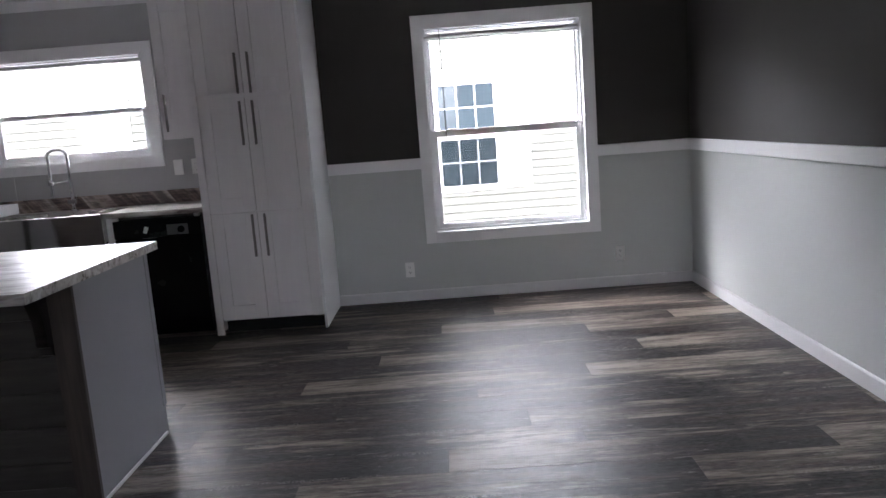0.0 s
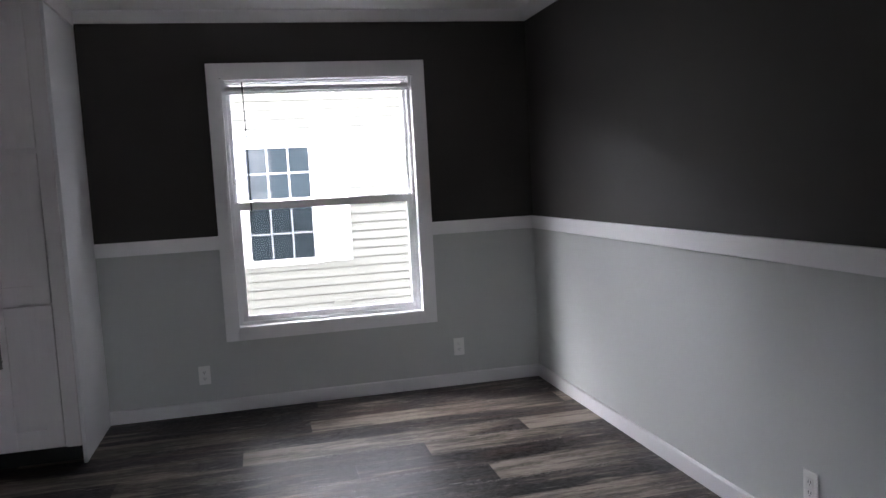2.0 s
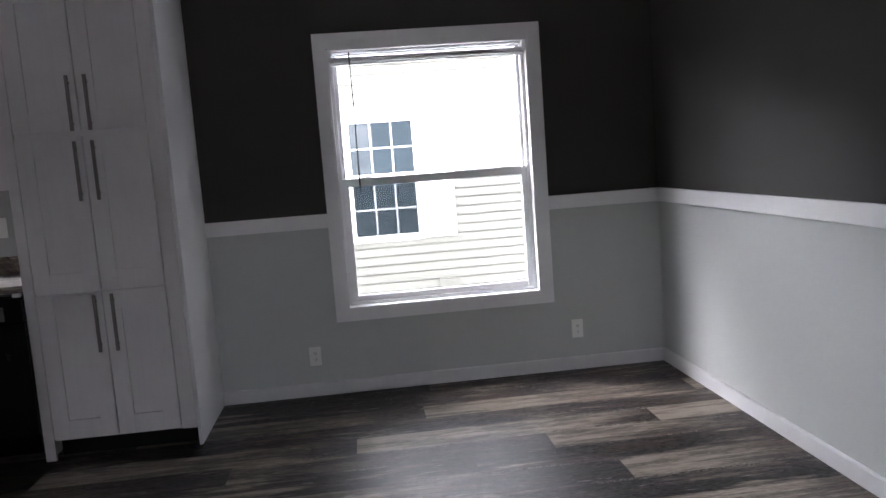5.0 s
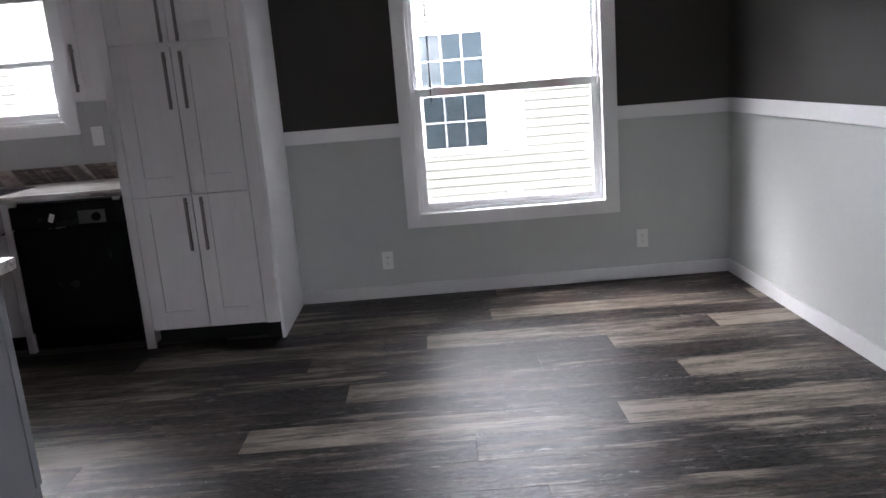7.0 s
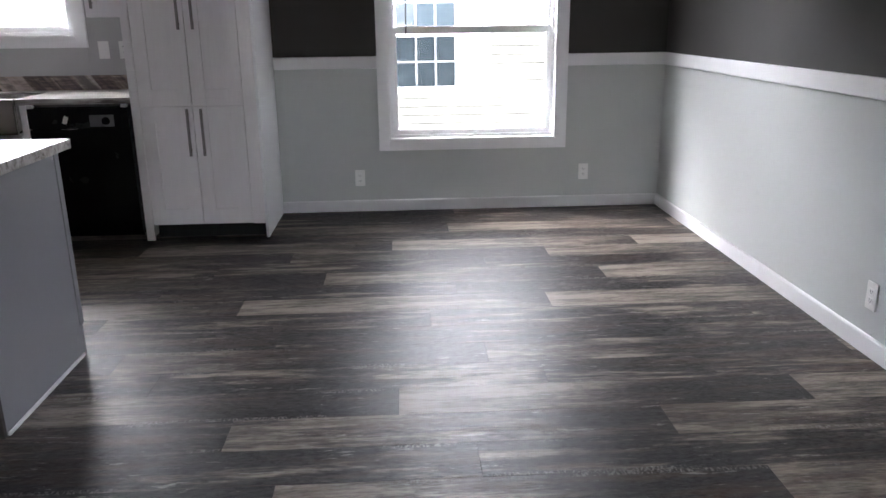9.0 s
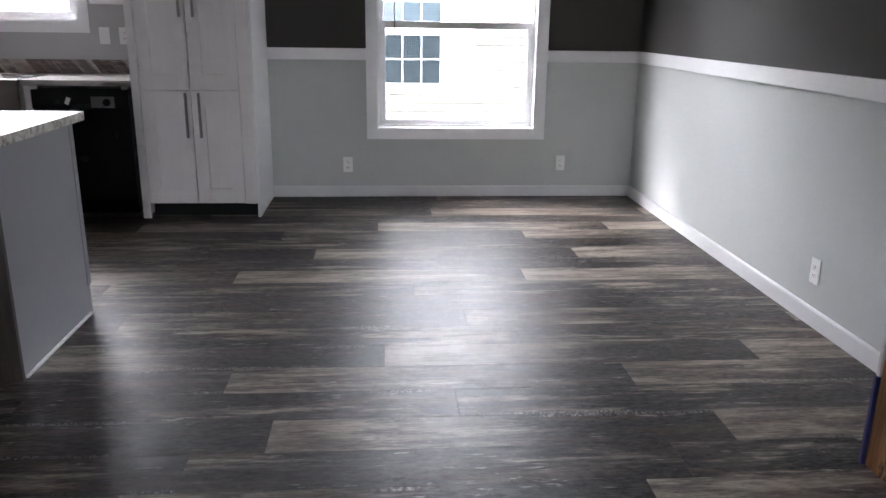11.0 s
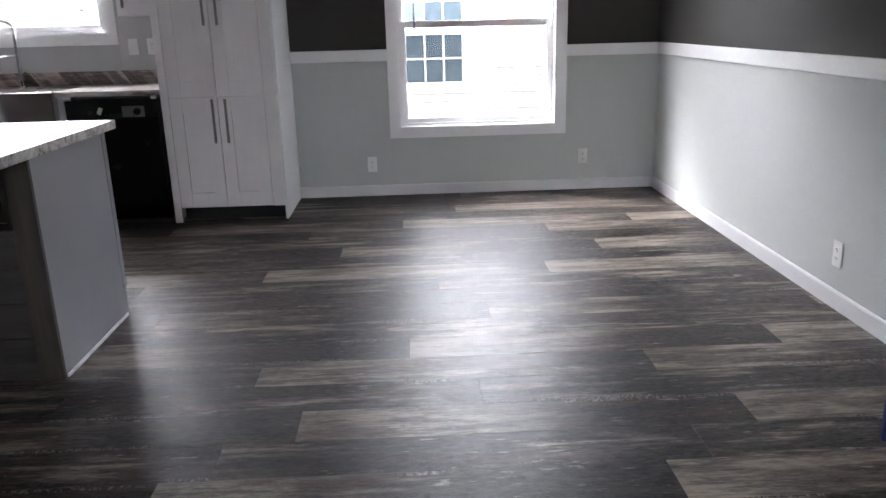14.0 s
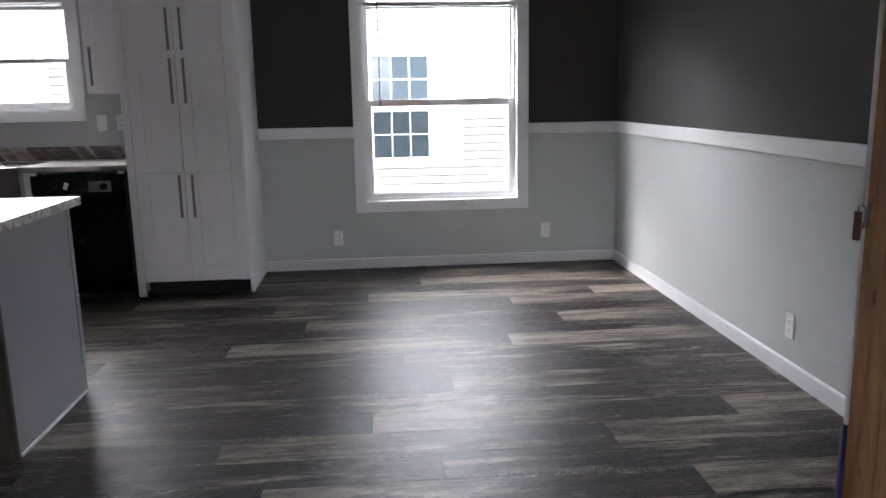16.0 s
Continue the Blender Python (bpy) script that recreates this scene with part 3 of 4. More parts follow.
def shaker(parent, x0, x1, z0, z1, y, stile=0.082, rail=0.095, handle=None):
    """A framed door with a sunken middle panel, its face at y, opening towards -y."""
    d = part("door", bx(x0, x0 + stile, y, y + 0.019, z0, z1, 0.0015), M_CAB, parent, "white wood-grain shaker door")
    part("door_stile", bx(x1 - stile, x1, y, y + 0.019, z0, z1, 0.0015), M_CAB, d)
    part("door_rail", bx(x0 + stile, x1 - stile, y + 0.0008, y + 0.019, z1 - rail, z1, 0.0015), M_CAB, d)
    part("door_rail", bx(x0 + stile, x1 - stile, y + 0.0008, y + 0.019, z0, z0 + rail, 0.0015), M_CAB, d)
    part("door_panel", bx(x0 + stile - 0.004, x1 - stile + 0.004, y + 0.010, y + 0.016, z0 + rail - 0.004, z1 - rail + 0.004), M_CAB, d)
    if handle:
        bar_pull(d, *handle)
    return d


pantry = thing("pantry_cabinet", (PAN_X0 + PAN_X1) / 2, 5.76, 0, "tall white wood-grain pantry cabinet with six shaker doors", "cabinet")
DOOR_Y = PAN_Y - 0.019
part("body", bx(PAN_X0 + 0.019, PAN_X1 - 0.019, PAN_Y + 0.002, YN - 0.002, 0.10, CEIL - 0.075), M_CAB, pantry)
part("side_panel", bx(PAN_X1 - 0.018, PAN_X1, PAN_Y - 0.004, YN - 0.002, 0, CEIL - 0.072, 0.001), M_SIDE, pantry, "smooth white side panel")
part("side_panel", bx(PAN_X0, PAN_X0 + 0.018, PAN_Y + 0.003, YN - 0.002, 0, CEIL - 0.072, 0.001), M_CAB, pantry)
part("face_stile", bx(PAN_X0, -1.346, PAN_Y - 0.019, PAN_Y + 0.001, 0, CEIL - 0.072, 0.0015), M_CAB, pantry)
part("face_stile", bx(-0.700, PAN_X1 - 0.0185, PAN_Y - 0.016, PAN_Y + 0.001, 0.10, CEIL - 0.072, 0.0015), M_CAB, pantry)
part("face_rail", bx(-1.345, -0.701, PAN_Y - 0.014, PAN_Y + 0.001, 2.395, CEIL - 0.072, 0.0015), M_CAB, pantry)
part("toe_kick", bx(-1.345, PAN_X1 - 0.019, PAN_Y + 0.07, PAN_Y + 0.085, 0.0, 0.099), M_KICK, pantry, "black recessed toe kick")
for z0, z1, hz0, hz1 in ((1.672, 2.392, 1.690, 1.940), (0.872, 1.645, 1.345, 1.620), (0.112, 0.862, 0.575, 0.850)):
    shaker(pantry, -1.343, -1.0235, z0, z1, DOOR_Y, handle=(-1.052, DOOR_Y, hz0 - 0.02, hz1))
    shaker(pantry, -1.0165, -0.7075, z0, z1, DOOR_Y, handle=(-0.966, DOOR_Y, hz0 - 0.02, hz1))
PCROWN = [(0, -0.096), (0.020, -0.096), (0.022, -0.094), (0.022, -0.012), (0.027, -0.008), (0.027, -0.001), (0, -0.001)]
pc = prism(bmesh.new(), [(PAN_Y - 0.019 - d, CEIL + z) for d, z in PCROWN], "x", PAN_X0 - 0.02, PAN_X1 + 0.016)
part("crown", pc, M_CAB, pantry, "white crown along the ceiling")
part("crown", prism(bmesh.new(), [(PAN_X1 + d * 0.6, CEIL + z) for d, z in PCROWN], "y", PAN_Y - 0.018, YN - 0.056), M_CAB, pantry)

wallcab = thing("wall_cabinet", -1.57, 5.94, 1.395, "white wood-grain wall cabinet beside the sink window", "cabinet")
part("body", bx(-1.734, PAN_X0 - 0.002, 5.800, YN - 0.002, 1.404, CEIL - 0.072, 0.001), M_CAB, wallcab)
shaker(wallcab, -1.732, PAN_X0 - 0.004, 1.406, 2.39, 5.780, 0.075, 0.085, handle=(-1.684, 5.780, 1.458, 1.724))
part("crown", prism(bmesh.new(), [(5.80 - d, CEIL + z) for d, z in PCROWN], "x", -1.746, PAN_X0 - 0.022), M_CAB, wallcab)

# worktop with a cut-out for the sink
SX0, SX1, CF = -2.958, -2.118, 5.462
wt = bmesh.new()
box(wt, SX1 + 0.001, PAN_X0 - 0.001, CF, YN - 0.002, 0.882, 0.920, 0.002)
box(wt, XW + 0.001, SX0 - 0.001, CF, YN - 0.002, 0.882, 0.920, 0.002)
box(wt, SX0 - 0.001, SX1 + 0.001, 5.930, YN - 0.0021, 0.882, 0.9199)
top = tagged(part("worktop", wt, M_TOP), "weathered white laminate kitchen worktop with a rolled edge", "worktop")
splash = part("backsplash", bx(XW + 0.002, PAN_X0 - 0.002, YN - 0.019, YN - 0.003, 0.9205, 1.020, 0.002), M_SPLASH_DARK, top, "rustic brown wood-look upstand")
strip_rnd = random.Random(11)
xs = -4.6
while xs < PAN_X0 - 0.27:
    w = strip_rnd.uniform(0.085, 0.145)
    piece = prism(bmesh.new(), [(xs + 0.0015, 1.022), (xs + w - 0.0015, 1.022), (xs + w + 0.0665, 0.921), (xs + 0.0695, 0.921)], "y", YN - 0.0225, YN - 0.0192)
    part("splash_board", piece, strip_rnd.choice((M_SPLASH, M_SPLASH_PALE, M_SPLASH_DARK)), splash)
    xs += w
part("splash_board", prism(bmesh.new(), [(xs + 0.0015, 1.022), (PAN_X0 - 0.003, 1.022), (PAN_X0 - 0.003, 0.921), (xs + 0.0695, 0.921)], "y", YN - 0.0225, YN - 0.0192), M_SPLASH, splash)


def base_cab(x0, x1, label, doors):
    c = thing("base_cabinet", (x0 + x1) / 2, 5.8, 0, label, "cabinet", "base cabinets")
    part("body", bx(x0, x1, 5.515, YN - 0.004, 0.10, 0.70 if doors == "sink" else 0.880), M_CAB, c)
    part("toe_kick", bx(x0, x1, 5.58, 5.595, 0, 0.099), M_KICK, c)
    mid = (x0 + x1) / 2
    zt = 0.69 if doors == "sink" else 0.868
    shaker(c, x0 + 0.003, mid - 0.0015, 0.11, zt, 5.495, 0.07, 0.08, handle=(mid - 0.035, 5.495, zt - 0.29, zt - 0.04))
    shaker(c, mid + 0.0015, x1 - 0.003, 0.11, zt, 5.495, 0.07, 0.08, handle=(mid + 0.035, 5.495, zt - 0.29, zt - 0.04))
    return c


base_cab(SX0, SX1, "white wood-grain cabinet under the farmhouse sink", "sink")
base_cab(-3.76, SX0 - 0.004, "white wood-grain base cabinet with two doors", "")
base_cab(-4.58, -3.764, "white wood-grain base cabinet with two doors", "")

sink = thing("farmhouse_sink", (SX0 + SX1) / 2, 5.7, 0.70, "brushed stainless farmhouse sink with an apron front", "sink")
ap = bx(SX0 + 0.002, SX1 - 0.002, 5.438, 5.462, 0.702, 0.924, 0.005)
part("apron", ap, M_APRON, sink, "brushed steel apron with soft reflections")
sb = bmesh.new()
box(sb, SX0 + 0.002, SX0 + 0.016, 5.463, 5.928, 0.72, 0.922)
box(sb, SX1 - 0.016, SX1 - 0.002, 5.463, 5.928, 0.72, 0.922)
box(sb, SX0 + 0.016, SX1 - 0.016, 5.912, 5.928, 0.72, 0.922)
box(sb, SX0 + 0.016, SX1 - 0.016, 5.463, 5.912, 0.702, 0.72)
box(sb, -2.532, -2.522, 5.463, 5.912, 0.72, 0.90)
part("bowl", sb, M_STEEL, sink)
for dx in (-2.74, -2.32):
    part("drain", rod(bmesh.new(), (dx, 5.70, 0.7201), (dx, 5.70, 0.724), 0.045, seg=24), M_CHROME, sink)

# spring-neck faucet
FX, FY = -2.562, 5.985
fa = thing("kitchen_faucet", FX, FY, 0.92, "chrome spring-neck kitchen faucet behind the sink", "faucet")
part("base", rod(bmesh.new(), (FX, FY, 0.9202), (FX, FY, 0.935), 0.030, 0.026, 20), M_CHROME, fa)
body = part("body", rod(bmesh.new(), (FX, FY, 0.935), (FX, FY, 1.205), 0.0135, seg=16), M_CHROME, fa, smooth=False)
lev = rod(bmesh.new(), (FX - 0.030, FY - 0.012, 0.992), (FX + 0.026, FY - 0.012, 0.992), 0.0165, seg=16)
part("valve", lev, M_NICKEL, fa, "short cross valve body")
part("lever", rod(bmesh.new(), (FX + 0.026, FY - 0.012, 0.996), (FX + 0.048, FY - 0.024, 1.040), 0.006, 0.0045, 10), M_CHROME, fa)
arc = []
for i in range(25):
    a = math.pi * i / 24
    arc.append((FX - 0.05 + 0.05 * math.cos(a), FY - 0.05 + 0.05 * math.cos(a), 1.335 + 0.055 * math.sin(a)))
path = [(FX, FY, 1.205 + 0.013 * i) for i in range(10)] + arc + [(FX - 0.10, FY - 0.10, 1.335 - 0.013 * i) for i in range(1, 14)]
part("hose", tube(bmesh.new(), path, 0.0065, 8), M_SLOT, fa, "black rubber hose")
pv = [Vector(p) for p in path]
coil = []
lens_at = [0.0]
for a, b in zip(pv, pv[1:]):
    lens_at.append(lens_at[-1] + (b - a).length)
for i in range(len(pv) - 1):
    d = (pv[i + 1] - pv[i]).normalized()
    u = d.cross(Vector((0.7, -0.7, 0.05))).normalized()
    v = d.cross(u)
    for j in range(6):
        s_at = lens_at[i] + (lens_at[i + 1] - lens_at[i]) * j / 6
        a = 6.2832 * s_at / 0.017
        coil.append(pv[i].lerp(pv[i + 1], j / 6) + 0.0135 * (math.cos(a) * u + math.sin(a) * v))
part("spring", tube(bmesh.new(), coil, 0.0034, 6), M_CHROME, fa, "coiled chrome spring", True)
hx, hy = FX - 0.10, FY - 0.10
part("spray_head", rod(bmesh.new(), (hx, hy, 1.165), (hx, hy, 1.040), 0.012, 0.016, 16), M_CHROME, fa)
part("support_arm", rod(bmesh.new(), (FX, FY, 1.155), (hx + 0.008, hy + 0.008, 1.140), 0.0055, seg=10), M_CHROME, fa)
part("cradle", rod(bmesh.new(), (hx, hy, 1.128), (hx, hy, 1.158), 0.0185, seg=18), M_NICKEL, fa)

# dishwasher
DX0, DX1, DY = -2.072, -1.450, 5.500
dw = thing("dishwasher", (DX0 + DX1) / 2, 5.78, 0, "black built-in dishwasher with a dial under the worktop", "dishwasher")
part("body", bx(DX0 + 0.004, DX1 - 0.004, DY + 0.026, YN - 0.03, 0.02, 0.862), M_BLACK, dw)
part("door", bx(DX0, DX1, DY, DY + 0.025, 0.12, 0.722, 0.004), M_BLACK, dw, "glossy black door")
cp = part("control_panel", bx(DX0, DX1, DY - 0.004, DY + 0.025, 0.728, 0.855, 0.004), M_BLACK, dw)
part("dial_plate", bx(-1.692, -1.540, DY - 0.0065, DY - 0.0042, 0.738, 0.812, 0.001), M_DIAL, cp, "grey printed dial plate")
part("dial", rod(bmesh.new(), (-1.590, DY - 0.0066, 0.774), (-1.590, DY - 0.026, 0.774), 0.025, 0.021, 24), M_BLACK, cp, "round black dial")
lat = bx(-1.99, -1.80, DY - 0.012, DY - 0.0042, 0.826, 0.838, 0.002)
part("latch_grip", lat, M_BLACK, cp)
part("kick_plate", bx(DX0 + 0.004, DX1 - 0.004, DY + 0.04, DY + 0.05, 0.01, 0.112), M_KICK, dw)
tg = bx(-0.014, 0.014, -0.0006, 0.0006, -0.024, 0.024)
bmesh.ops.transform(tg, matrix=pose(-1.842, DY - 0.0052, 0.782, 0, 24, 0), verts=tg.verts)
part("paper_tag", tg, M_PLATE, dw, "small white paper tag")
for xx in (DX0 + 0.018, DX1 - 0.022):
    part("mounting_clip", bx(xx - 0.020, xx + 0.016, DY + 0.002, DY + 0.03, 0.857, 0.876, 0.002), M_PLATE, dw, "pale plastic mounting clip")
filler = tagged(part("filler_strip", bx(SX1 + 0.002, DX0 - 0.004, 5.498, 5.53, 0.0, 0.880, 0.002), M_CAB), "narrow white filler strip beside the dishwasher", "cabinet")

carton = thing("carton", -3.10, 5.78, 0.92, "flat white carton lying on the worktop beside the sink", "box")
part("tray", bx(-3.36, -2.965, 5.66, 5.93, 0.9205, 0.934, 0.002), M_NICKEL, carton)
part("lid", bx(-3.365, -2.960, 5.655, 5.935, 0.9345, 1.012, 0.004), M_BOX, carton)


# ---- outlets and switches ----
def outlet(m, group, label, switch=False):
    """A duplex outlet or a rocker switch with its plate. Its own frame: faces -y, centred."""
    o = new("light_switch" if switch else "wall_outlet")
    tagged(o, label, "switch" if switch else "outlet", group)
    part("plate", bx(-0.036, 0.036, -0.0062, -0.0002, -0.059, 0.059, 0.0022), M_PLATE, o)
    if switch:
        part("rocker", bx(-0.0165, 0.0165, -0.0095, -0.0063, -0.034, 0.034, 0.0015), M_PLATE, o)
    else:
        for z in (-0.0195, 0.0195):
            f = part("socket", bx(-0.0165, 0.0165, -0.0085, -0.0063, z - 0.014, z + 0.014, 0.002), M_PLATE, o)
            for x, h in ((-0.0062, 0.0045), (0.0062, 0.0038)):
                part("slot", bx(x - 0.0012, x + 0.0012, -0.0091, -0.0086, z + 0.001 - h, z + 0.003 + h), M_SLOT, f)
            part("slot", rod(bmesh.new(), (0, -0.0086, z - 0.008), (0, -0.0091, z - 0.008), 0.0024, seg=10), M_SLOT, f)
    o.matrix_basis = m
    return o


o1 = outlet(pose(-0.035, YN, 0.250), "wall outlets", "white duplex outlet low on the grey wall")
copy_thing(o1, pose(1.628, YN, 0.264))
copy_thing(o1, pose(XE, 3.358, 0.250, 0, 0, -90))
o2 = outlet(pose(-1.762, YN, 1.190), "kitchen wall plates", "white rocker switch above the worktop", True)
o3 = outlet(pose(-1.622, YN, 1.190), "kitchen wall plates", "white duplex outlet above the worktop")
copy_thing(o2, pose(-3.318, YN, 1.190))
for xs in (-3.055, -1.872):
    tagged(part("panel_seam", bx(xs - 0.003, xs + 0.003, YN - 0.003, YN - 0.0005, 1.0225, 1.205), M_KIT), "thin batten over a wall panel joint", "trim", kind="structure")

# ---- island ----
IX, IF, IB, IL = -1.112, 2.920, 3.640, -3.45
isl = thing("kitchen_island", -2.3, 3.28, 0, "kitchen island with grey shiplap front and white end panel", "island")
part("body", bx(IL + 0.02, IX - 0.016, IF + 0.016, IB - 0.025, 0.10, 0.880), M_STILE, isl)
part("end_panel", bx(IX - 0.015, IX, IF + 0.001, IB - 0.040, 0.0, 0.880, 0.001), M_PANEL, isl, "smooth white end panel with shade in its colour")
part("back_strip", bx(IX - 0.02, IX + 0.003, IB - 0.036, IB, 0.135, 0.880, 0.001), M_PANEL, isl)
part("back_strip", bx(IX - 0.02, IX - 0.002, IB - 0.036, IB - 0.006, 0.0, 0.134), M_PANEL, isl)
part("toe_kick", bx(IL + 0.02, IX - 0.02, IB - 0.10, IB - 0.085, 0, 0.099), M_KICK, isl)
part("shoe_trim", bx(IX + 0.0005, IX + 0.010, IF + 0.004, IB - 0.04, 0.0005, 0.014, 0.003), M_TRIM, isl, "white shoe moulding")
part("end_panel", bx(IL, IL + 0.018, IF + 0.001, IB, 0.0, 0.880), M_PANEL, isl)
zs = [0.002, 0.074, 0.175, 0.319, 0.459, 0.601, 0.747, 0.880]
for i, (z0, z1) in enumerate(zip(zs, zs[1:])):
    lo, hi = (0.0025 if i in (2, 3) else 0.0008), (0.0025 if i in (1, 2) else 0.0008)   # two joints have opened
    part("shiplap_board", bx(IL + 0.02, IX - 0.097, IF - 0.012, IF + 0.004, z0 + lo, z1 - hi, 0.0012), M_SHIP, isl)
part("shiplap_backing", bx(IL + 0.02, IX - 0.017, IF + 0.005, IF + 0.014, 0.0, 0.880), M_KICK, isl)
part("corner_board", bx(IX - 0.095, IX + 0.001, IF - 0.019, IF - 0.0005, 0.0, 0.880, 0.002), M_STILE, isl, "brown vertical corner board")
# unseen back doors, coloured dark so the sink apron mirrors something dark
for i in range(3):
    xd0 = IL + 0.03 + i * 0.755
    shaker_back = part("back_door", bx(xd0, xd0 + 0.745, IB - 0.024, IB - 0.005, 0.11, 0.872, 0.002), M_STILE, isl)
tp = bmesh.new()
box(tp, IL - 0.05, -1.066, 2.515, 3.672, 0.8815, 0.9200, 0.0015)
part("countertop", tp, M_TOP, isl, "weathered white laminate countertop with marbled edge")
cor = [(2.907, 0.880), (2.790, 0.880), (2.790, 0.858), (2.800, 0.850)]
for i in range(13):
    a = math.pi / 2 * i / 12
    cor.append((2.806 + 0.060 * math.sin(a), 0.842 - 0.150 * (1 - math.cos(a)) - 0.02 * math.sin(2 * a)))
cor += [(2.872, 0.682), (2.864, 0.664), (2.870, 0.648), (2.888, 0.640), (2.888, 0.612), (2.907, 0.606)]
for xc in (-1.253, -2.30, -3.33):
    c = prism(bmesh.new(), cor, "x", xc, xc + 0.045)
    part("corbel", c, M_CORBEL, isl, "dark curved wooden corbel")

# ---- recessed lamp, switched off ----
lampc = thing("recessed_ceiling_light", -0.90, 5.0, CEIL - 0.001, "round white recessed ceiling light, switched off", "ceiling light")
ring = bmesh.new()
prof = [(0.066, -0.002), (0.068, -0.009), (0.082, -0.011), (0.092, -0.006), (0.094, -0.0005)]
for i in range(36):
    a, b = math.tau * i / 36, math.tau * (i + 1) / 36
    for (r0, z0), (r1, z1) in zip(prof, prof[1:]):
        q = [ring.verts.new((-0.90 + rr * math.cos(w), 5.0 + rr * math.sin(w), CEIL + zz)) for rr, zz, w in ((r0, z0, a), (r1, z1, a), (r1, z1, b), (r0, z0, b))]
        ring.faces.new(q)
bmesh.ops.remove_doubles(ring, verts=ring.verts, dist=1e-5)
part("trim_ring", ring, M_NTRIM, lampc, smooth=True)
part("lens", rod(bmesh.new(), (-0.90, 5.0, CEIL - 0.0075), (-0.90, 5.0, CEIL - 0.001), 0.0665, seg=36), M_PLATE, lampc, "frosted grey lens")

# ---- outside ----
GZ = -0.85
# ground out of view, made pale to throw daylight up through the windows
tagged(part("ground", bx(-600, 600, -600, 600, GZ - 0.3, GZ), M_GROUND), "unseen pale ground, added to bounce daylight into the rooms", "ground", kind="structure")
HX0, HX1, HY = -7.6, 7.4, 11.0
LAP = 0.112
house = thing("neighbour_house", 0, HY, GZ, "neighbouring house with pale vinyl siding and gridded windows", "house")
HTOP = GZ + 0.20 + 30 * LAP
part("wall", bx(HX0, HX1, HY + 0.016, HY + 7.0, GZ, HTOP), M_SIDING, house)
for i in range(30):
    z = GZ + 0.20 + i * LAP
    b = prism(bmesh.new(), [(HY + 0.015, z), (HY - 0.016, z), (HY - 0.016, z + 0.004), (HY - 0.004, z + LAP - 0.017), (HY + 0.014, z + LAP - 0.017), (HY + 0.015, z + LAP - 0.001)], "x", HX0, HX1)
    part("siding_board", b, M_SIDING, house)
part("skirting", bx(HX0, HX1, HY + 0.004, HY + 0.015, GZ, GZ + 0.199), M_NTRIM, house)
rf = prism(bmesh.new(), [(HY - 0.35, HTOP - 0.02), (HY + 3.5, HTOP + 1.25), (HY + 7.35, HTOP - 0.02), (HY + 7.35, HTOP + 0.12), (HY + 3.5, HTOP + 1.42), (HY - 0.35, HTOP + 0.12)], "x", HX0 - 0.3, HX1 + 0.3)
part("roof", rf, M_ROOF, house)
part("soffit", bx(HX0 - 0.3, HX1 + 0.3, HY - 0.36, HY + 0.015, HTOP - 0.06, HTOP - 0.022), M_NTRIM, house)


def far_window(x0, x1, z0, z1, zm, shutters, pane_mat, blind=False):
    w = part("window", bx(x0 - 0.075, x1 + 0.075, HY - 0.032, HY - 0.0165, z0 - 0.085, z0 - 0.004, 0.003), M_NTRIM, house, "white gridded window")
    part("frame", bx(x0 - 0.075, x0, HY - 0.032, HY - 0.0165, z0 - 0.004, z1 + 0.20), M_NTRIM, w)
    part("frame", bx(x1, x1 + 0.075, HY - 0.032, HY - 0.0165, z0 - 0.004, z1 + 0.20), M_NTRIM, w)
    part("frame", bx(x0, x1, HY - 0.032, HY - 0.0165, z1, z1 + 0.20), M_NTRIM, w)
    part("frame", bx(x0, x1, HY - 0.032, HY - 0.0165, zm - 0.035, zm + 0.085), M_NTRIM, w)
    for i in range(0 if blind else 3):
        xa = x0 + (x1 - x0) * i / 3
        part("pane", bx(xa + 0.015, xa + (x1 - x0) / 3 - 0.015, HY - 0.0345, HY - 0.0322, z1 + 0.138, z1 + 0.176), M_NBLIND, w)
    part("drip_cap", bx(x0 - 0.09, x1 + 0.09, HY - 0.045, HY - 0.0165, z1 + 0.201, z1 + 0.215), M_NTRIM, w)
    for za, zb in ((z0, zm - 0.035), (zm + 0.085, z1)):
        part("pane", bx(x0, x1, HY - 0.0195, HY - 0.0166, za, zb), pane_mat, w, "dim blue-grey pane")
        if blind:
            for i in range(math.ceil((zb - za) / 0.075)):
                part("blind_slat", bx(x0, x1, HY - 0.0255, HY - 0.0205, za + i * 0.075, min(zb, za + i * 0.075 + 0.066)), M_NBLIND, w)
            continue
        for i in (1, 2):
            xx = x0 + (x1 - x0) * i / 3
            part("muntin", bx(xx - 0.011, xx + 0.011, HY - 0.0255, HY - 0.020, za, zb), M_NBLIND, w)
        zz = (za + zb) / 2
        part("muntin", bx(x0, x1, HY - 0.0265, HY - 0.0200, zz - 0.011, zz + 0.011), M_NBLIND, w)
    if shutters:
        for s0 in (x0 - 0.075 - 0.40, x1 + 0.075):
            sh = part("shutter", bx(s0, s0 + 0.40, HY - 0.040, HY - 0.0165, z0 - 0.07, z1 + 0.20, 0.004), M_NTRIM, house, "white panel shutter")
    return w


far_window(0.245, 1.020, 0.51, 1.90, 1.185, True, M_NGLASS)
far_window(-4.66, -4.13, 0.80, 1.98, 1.40, False, M_NGLASS, True)
vent = part("dryer_vent", bx(1.225, 1.44, HY - 0.045, HY - 0.0165, -0.245, -0.065, 0.006), M_SIDING, house, "small cream wall vent")
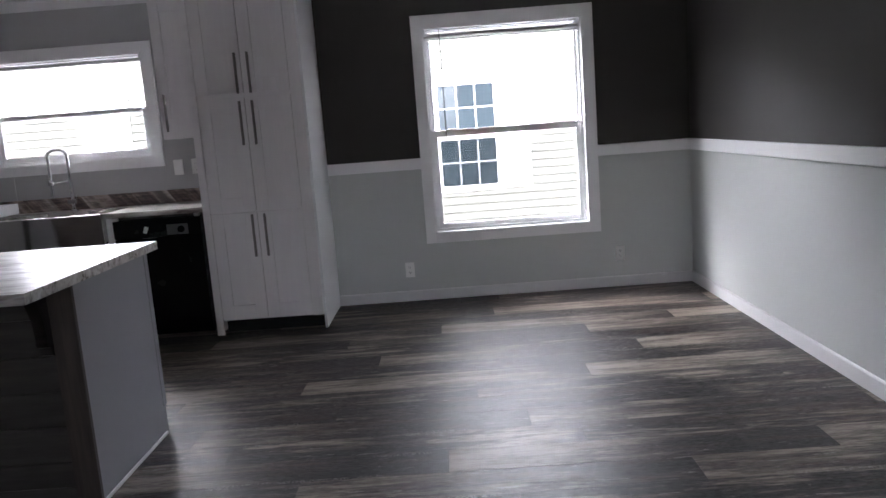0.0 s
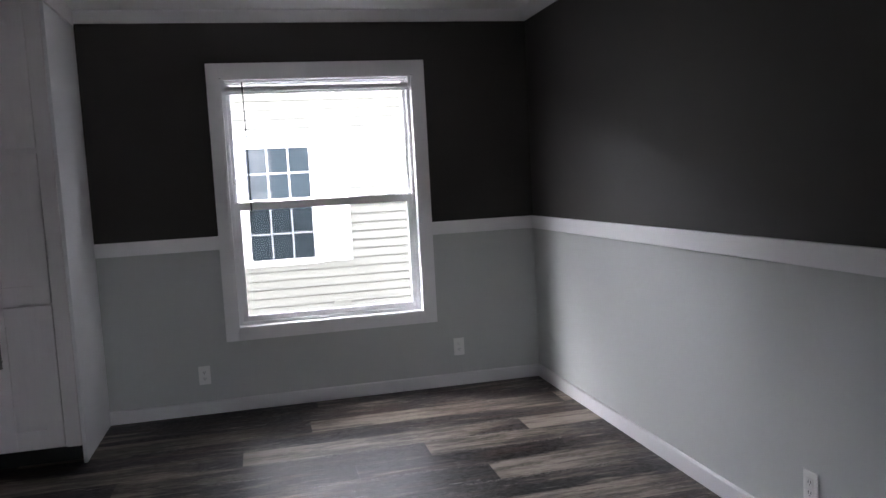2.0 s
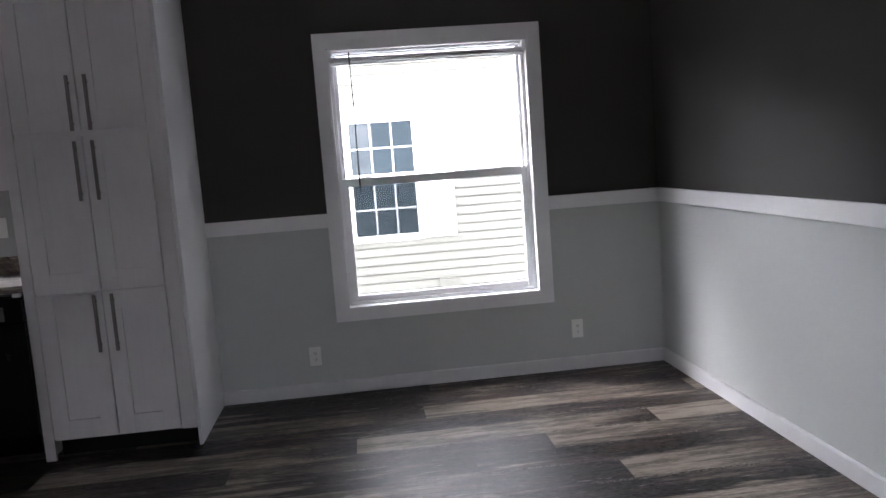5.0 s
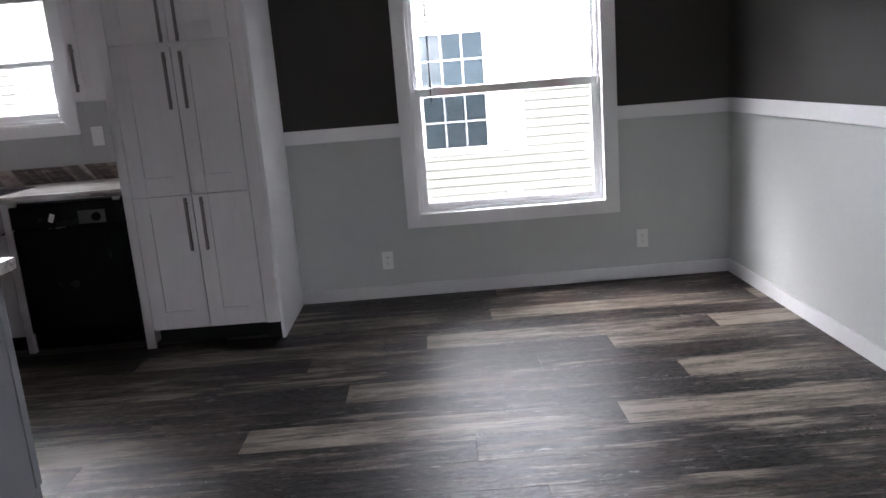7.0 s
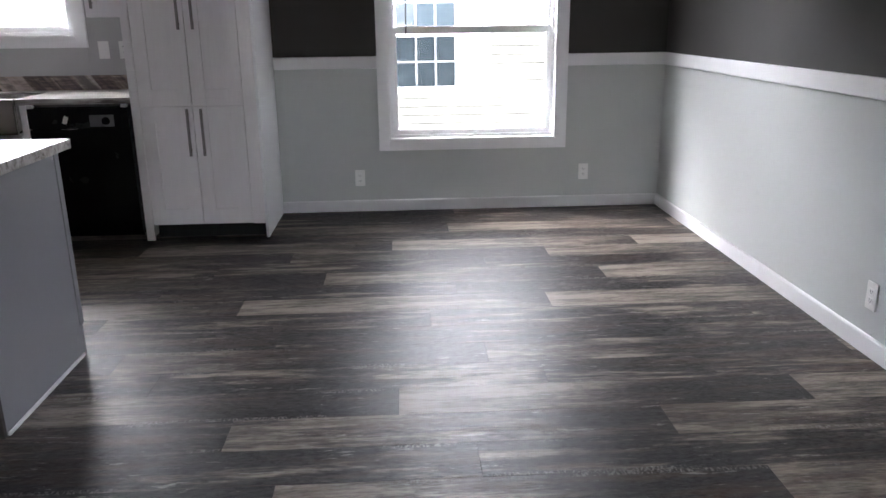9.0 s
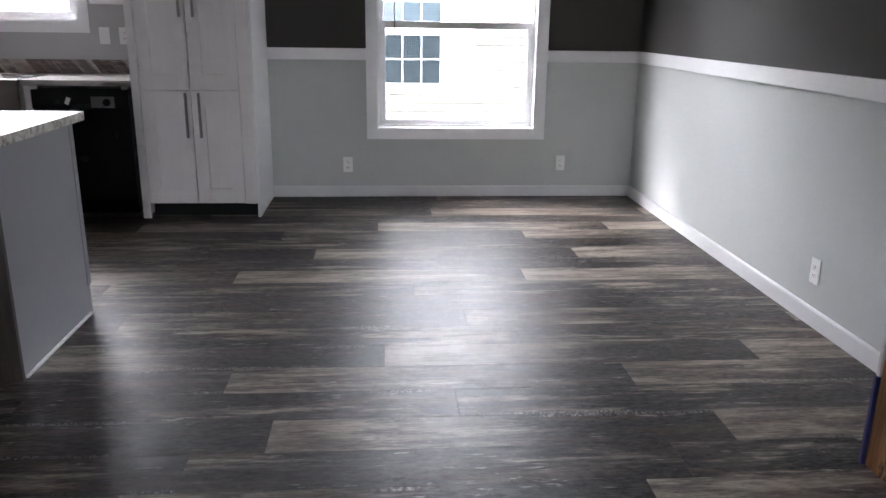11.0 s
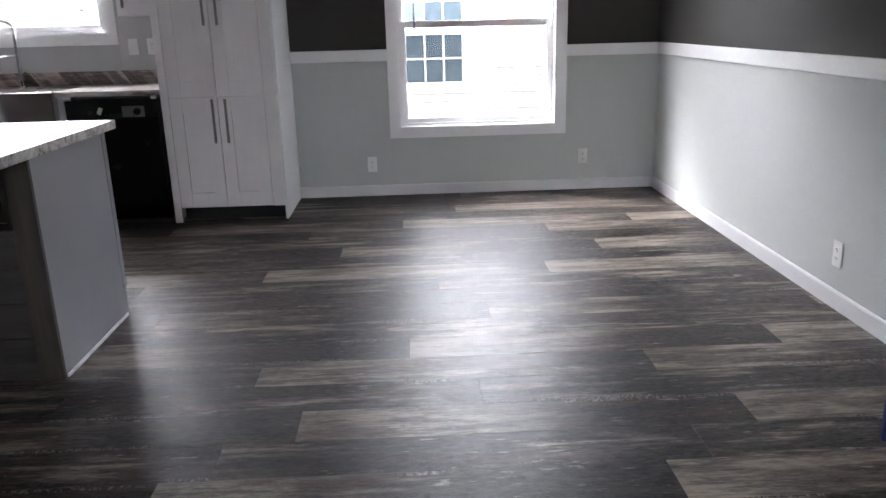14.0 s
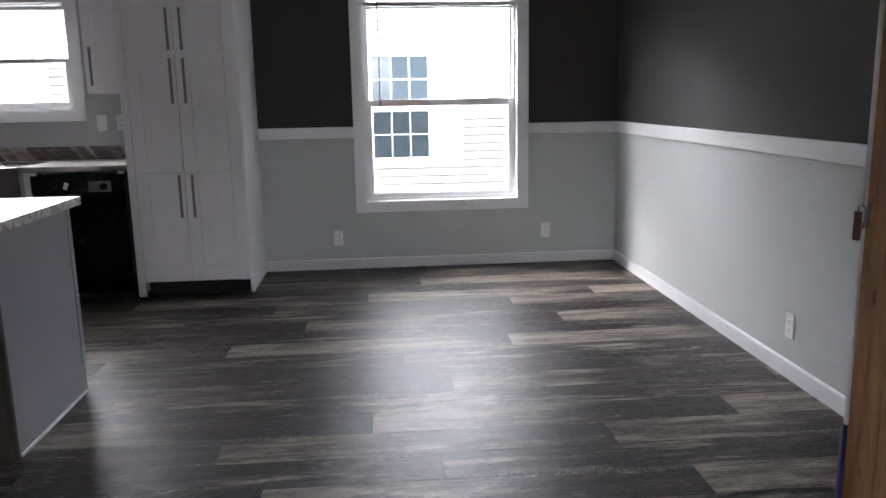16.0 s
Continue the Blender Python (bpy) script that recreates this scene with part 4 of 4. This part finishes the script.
for i in range(5):
    part("louvre", bx(1.245, 1.42, HY - 0.050, HY - 0.0452, -0.225 + i * 0.03, -0.207 + i * 0.03), M_SIDING, vent)

# ---- floor planks ----
# left end of one plank in each row, row 0 starting at ROW0
FIRST = {-2: -0.52, -1: -0.37, 0: -0.14, 1: 0.50, 2: -0.35, 3: 0.24, 4: -0.72, 5: -0.93, 6: -0.30, 7: 0.39, 8: -0.545,
         9: -1.0, 10: -0.165, 11: 0.75, 12: -0.40, 13: 0.20, 14: 0.90, 15: 0.58, 16: -0.30, 17: 0.65}
KIND = {-2: 0, -1: 1, 0: 0, 1: 1, 2: 4, 3: 0, 4: 1, 5: 4, 6: 1, 7: 2, 8: 3, 9: 1, 10: 0, 11: 2, 12: 4, 13: 3, 14: 1, 15: 3, 16: 1, 17: 2}


def plank_mesh(a, b, kind, y_cut=ROW_W):
    g, c, h = 0.0001, 0.0004, 0.005
    bm = bmesh.new()
    lo = [bm.verts.new(p) for p in ((a + g, g, -h), (b - g, g, -h), (b - g, y_cut - g, -h), (a + g, y_cut - g, -h))]
    md = [bm.verts.new((v.co.x, v.co.y, -c)) for v in lo]
    s = g + c
    hi = [bm.verts.new(p) for p in ((a + s, s, 0), (b - s, s, 0), (b - s, y_cut - s, 0), (a + s, y_cut - s, 0))]
    bm.faces.new(hi)
    for p, q in ((lo, md), (md, hi)):
        for i in range(4):
            bm.faces.new((p[i], p[(i + 1) % 4], q[(i + 1) % 4], q[i]))
    me = bpy.data.meshes.new("plank")
    bm.to_mesh(me)
    bm.free()
    me.materials.append(M_PLANK[kind])
    return me


rnd = random.Random(7)
whole = [plank_mesh(0, PLANK_L, k) for k in range(5)]
for row in range(-32, 18):
    y = ROW0 + row * ROW_W
    if y < YS - ROW_W:
        continue
    x = FIRST.get(row, rnd.uniform(-1, 0.5))
    kind = KIND.get(row, rnd.choice((0, 1, 2)))
    while x > XW:
        x -= PLANK_L
    cut = min(ROW_W, YN - y)
    while x < XE:
        a, b = max(0.0, XW - x), min(PLANK_L, XE - x)
        me = whole[kind] if a == 0 and b == PLANK_L and cut == ROW_W else plank_mesh(a, b, kind, cut)
        if b - a > 0.02:
            ob = new("plank", me)
            ob.matrix_basis = pose(x, y, 0)
            ob.parent = floor
        x += PLANK_L
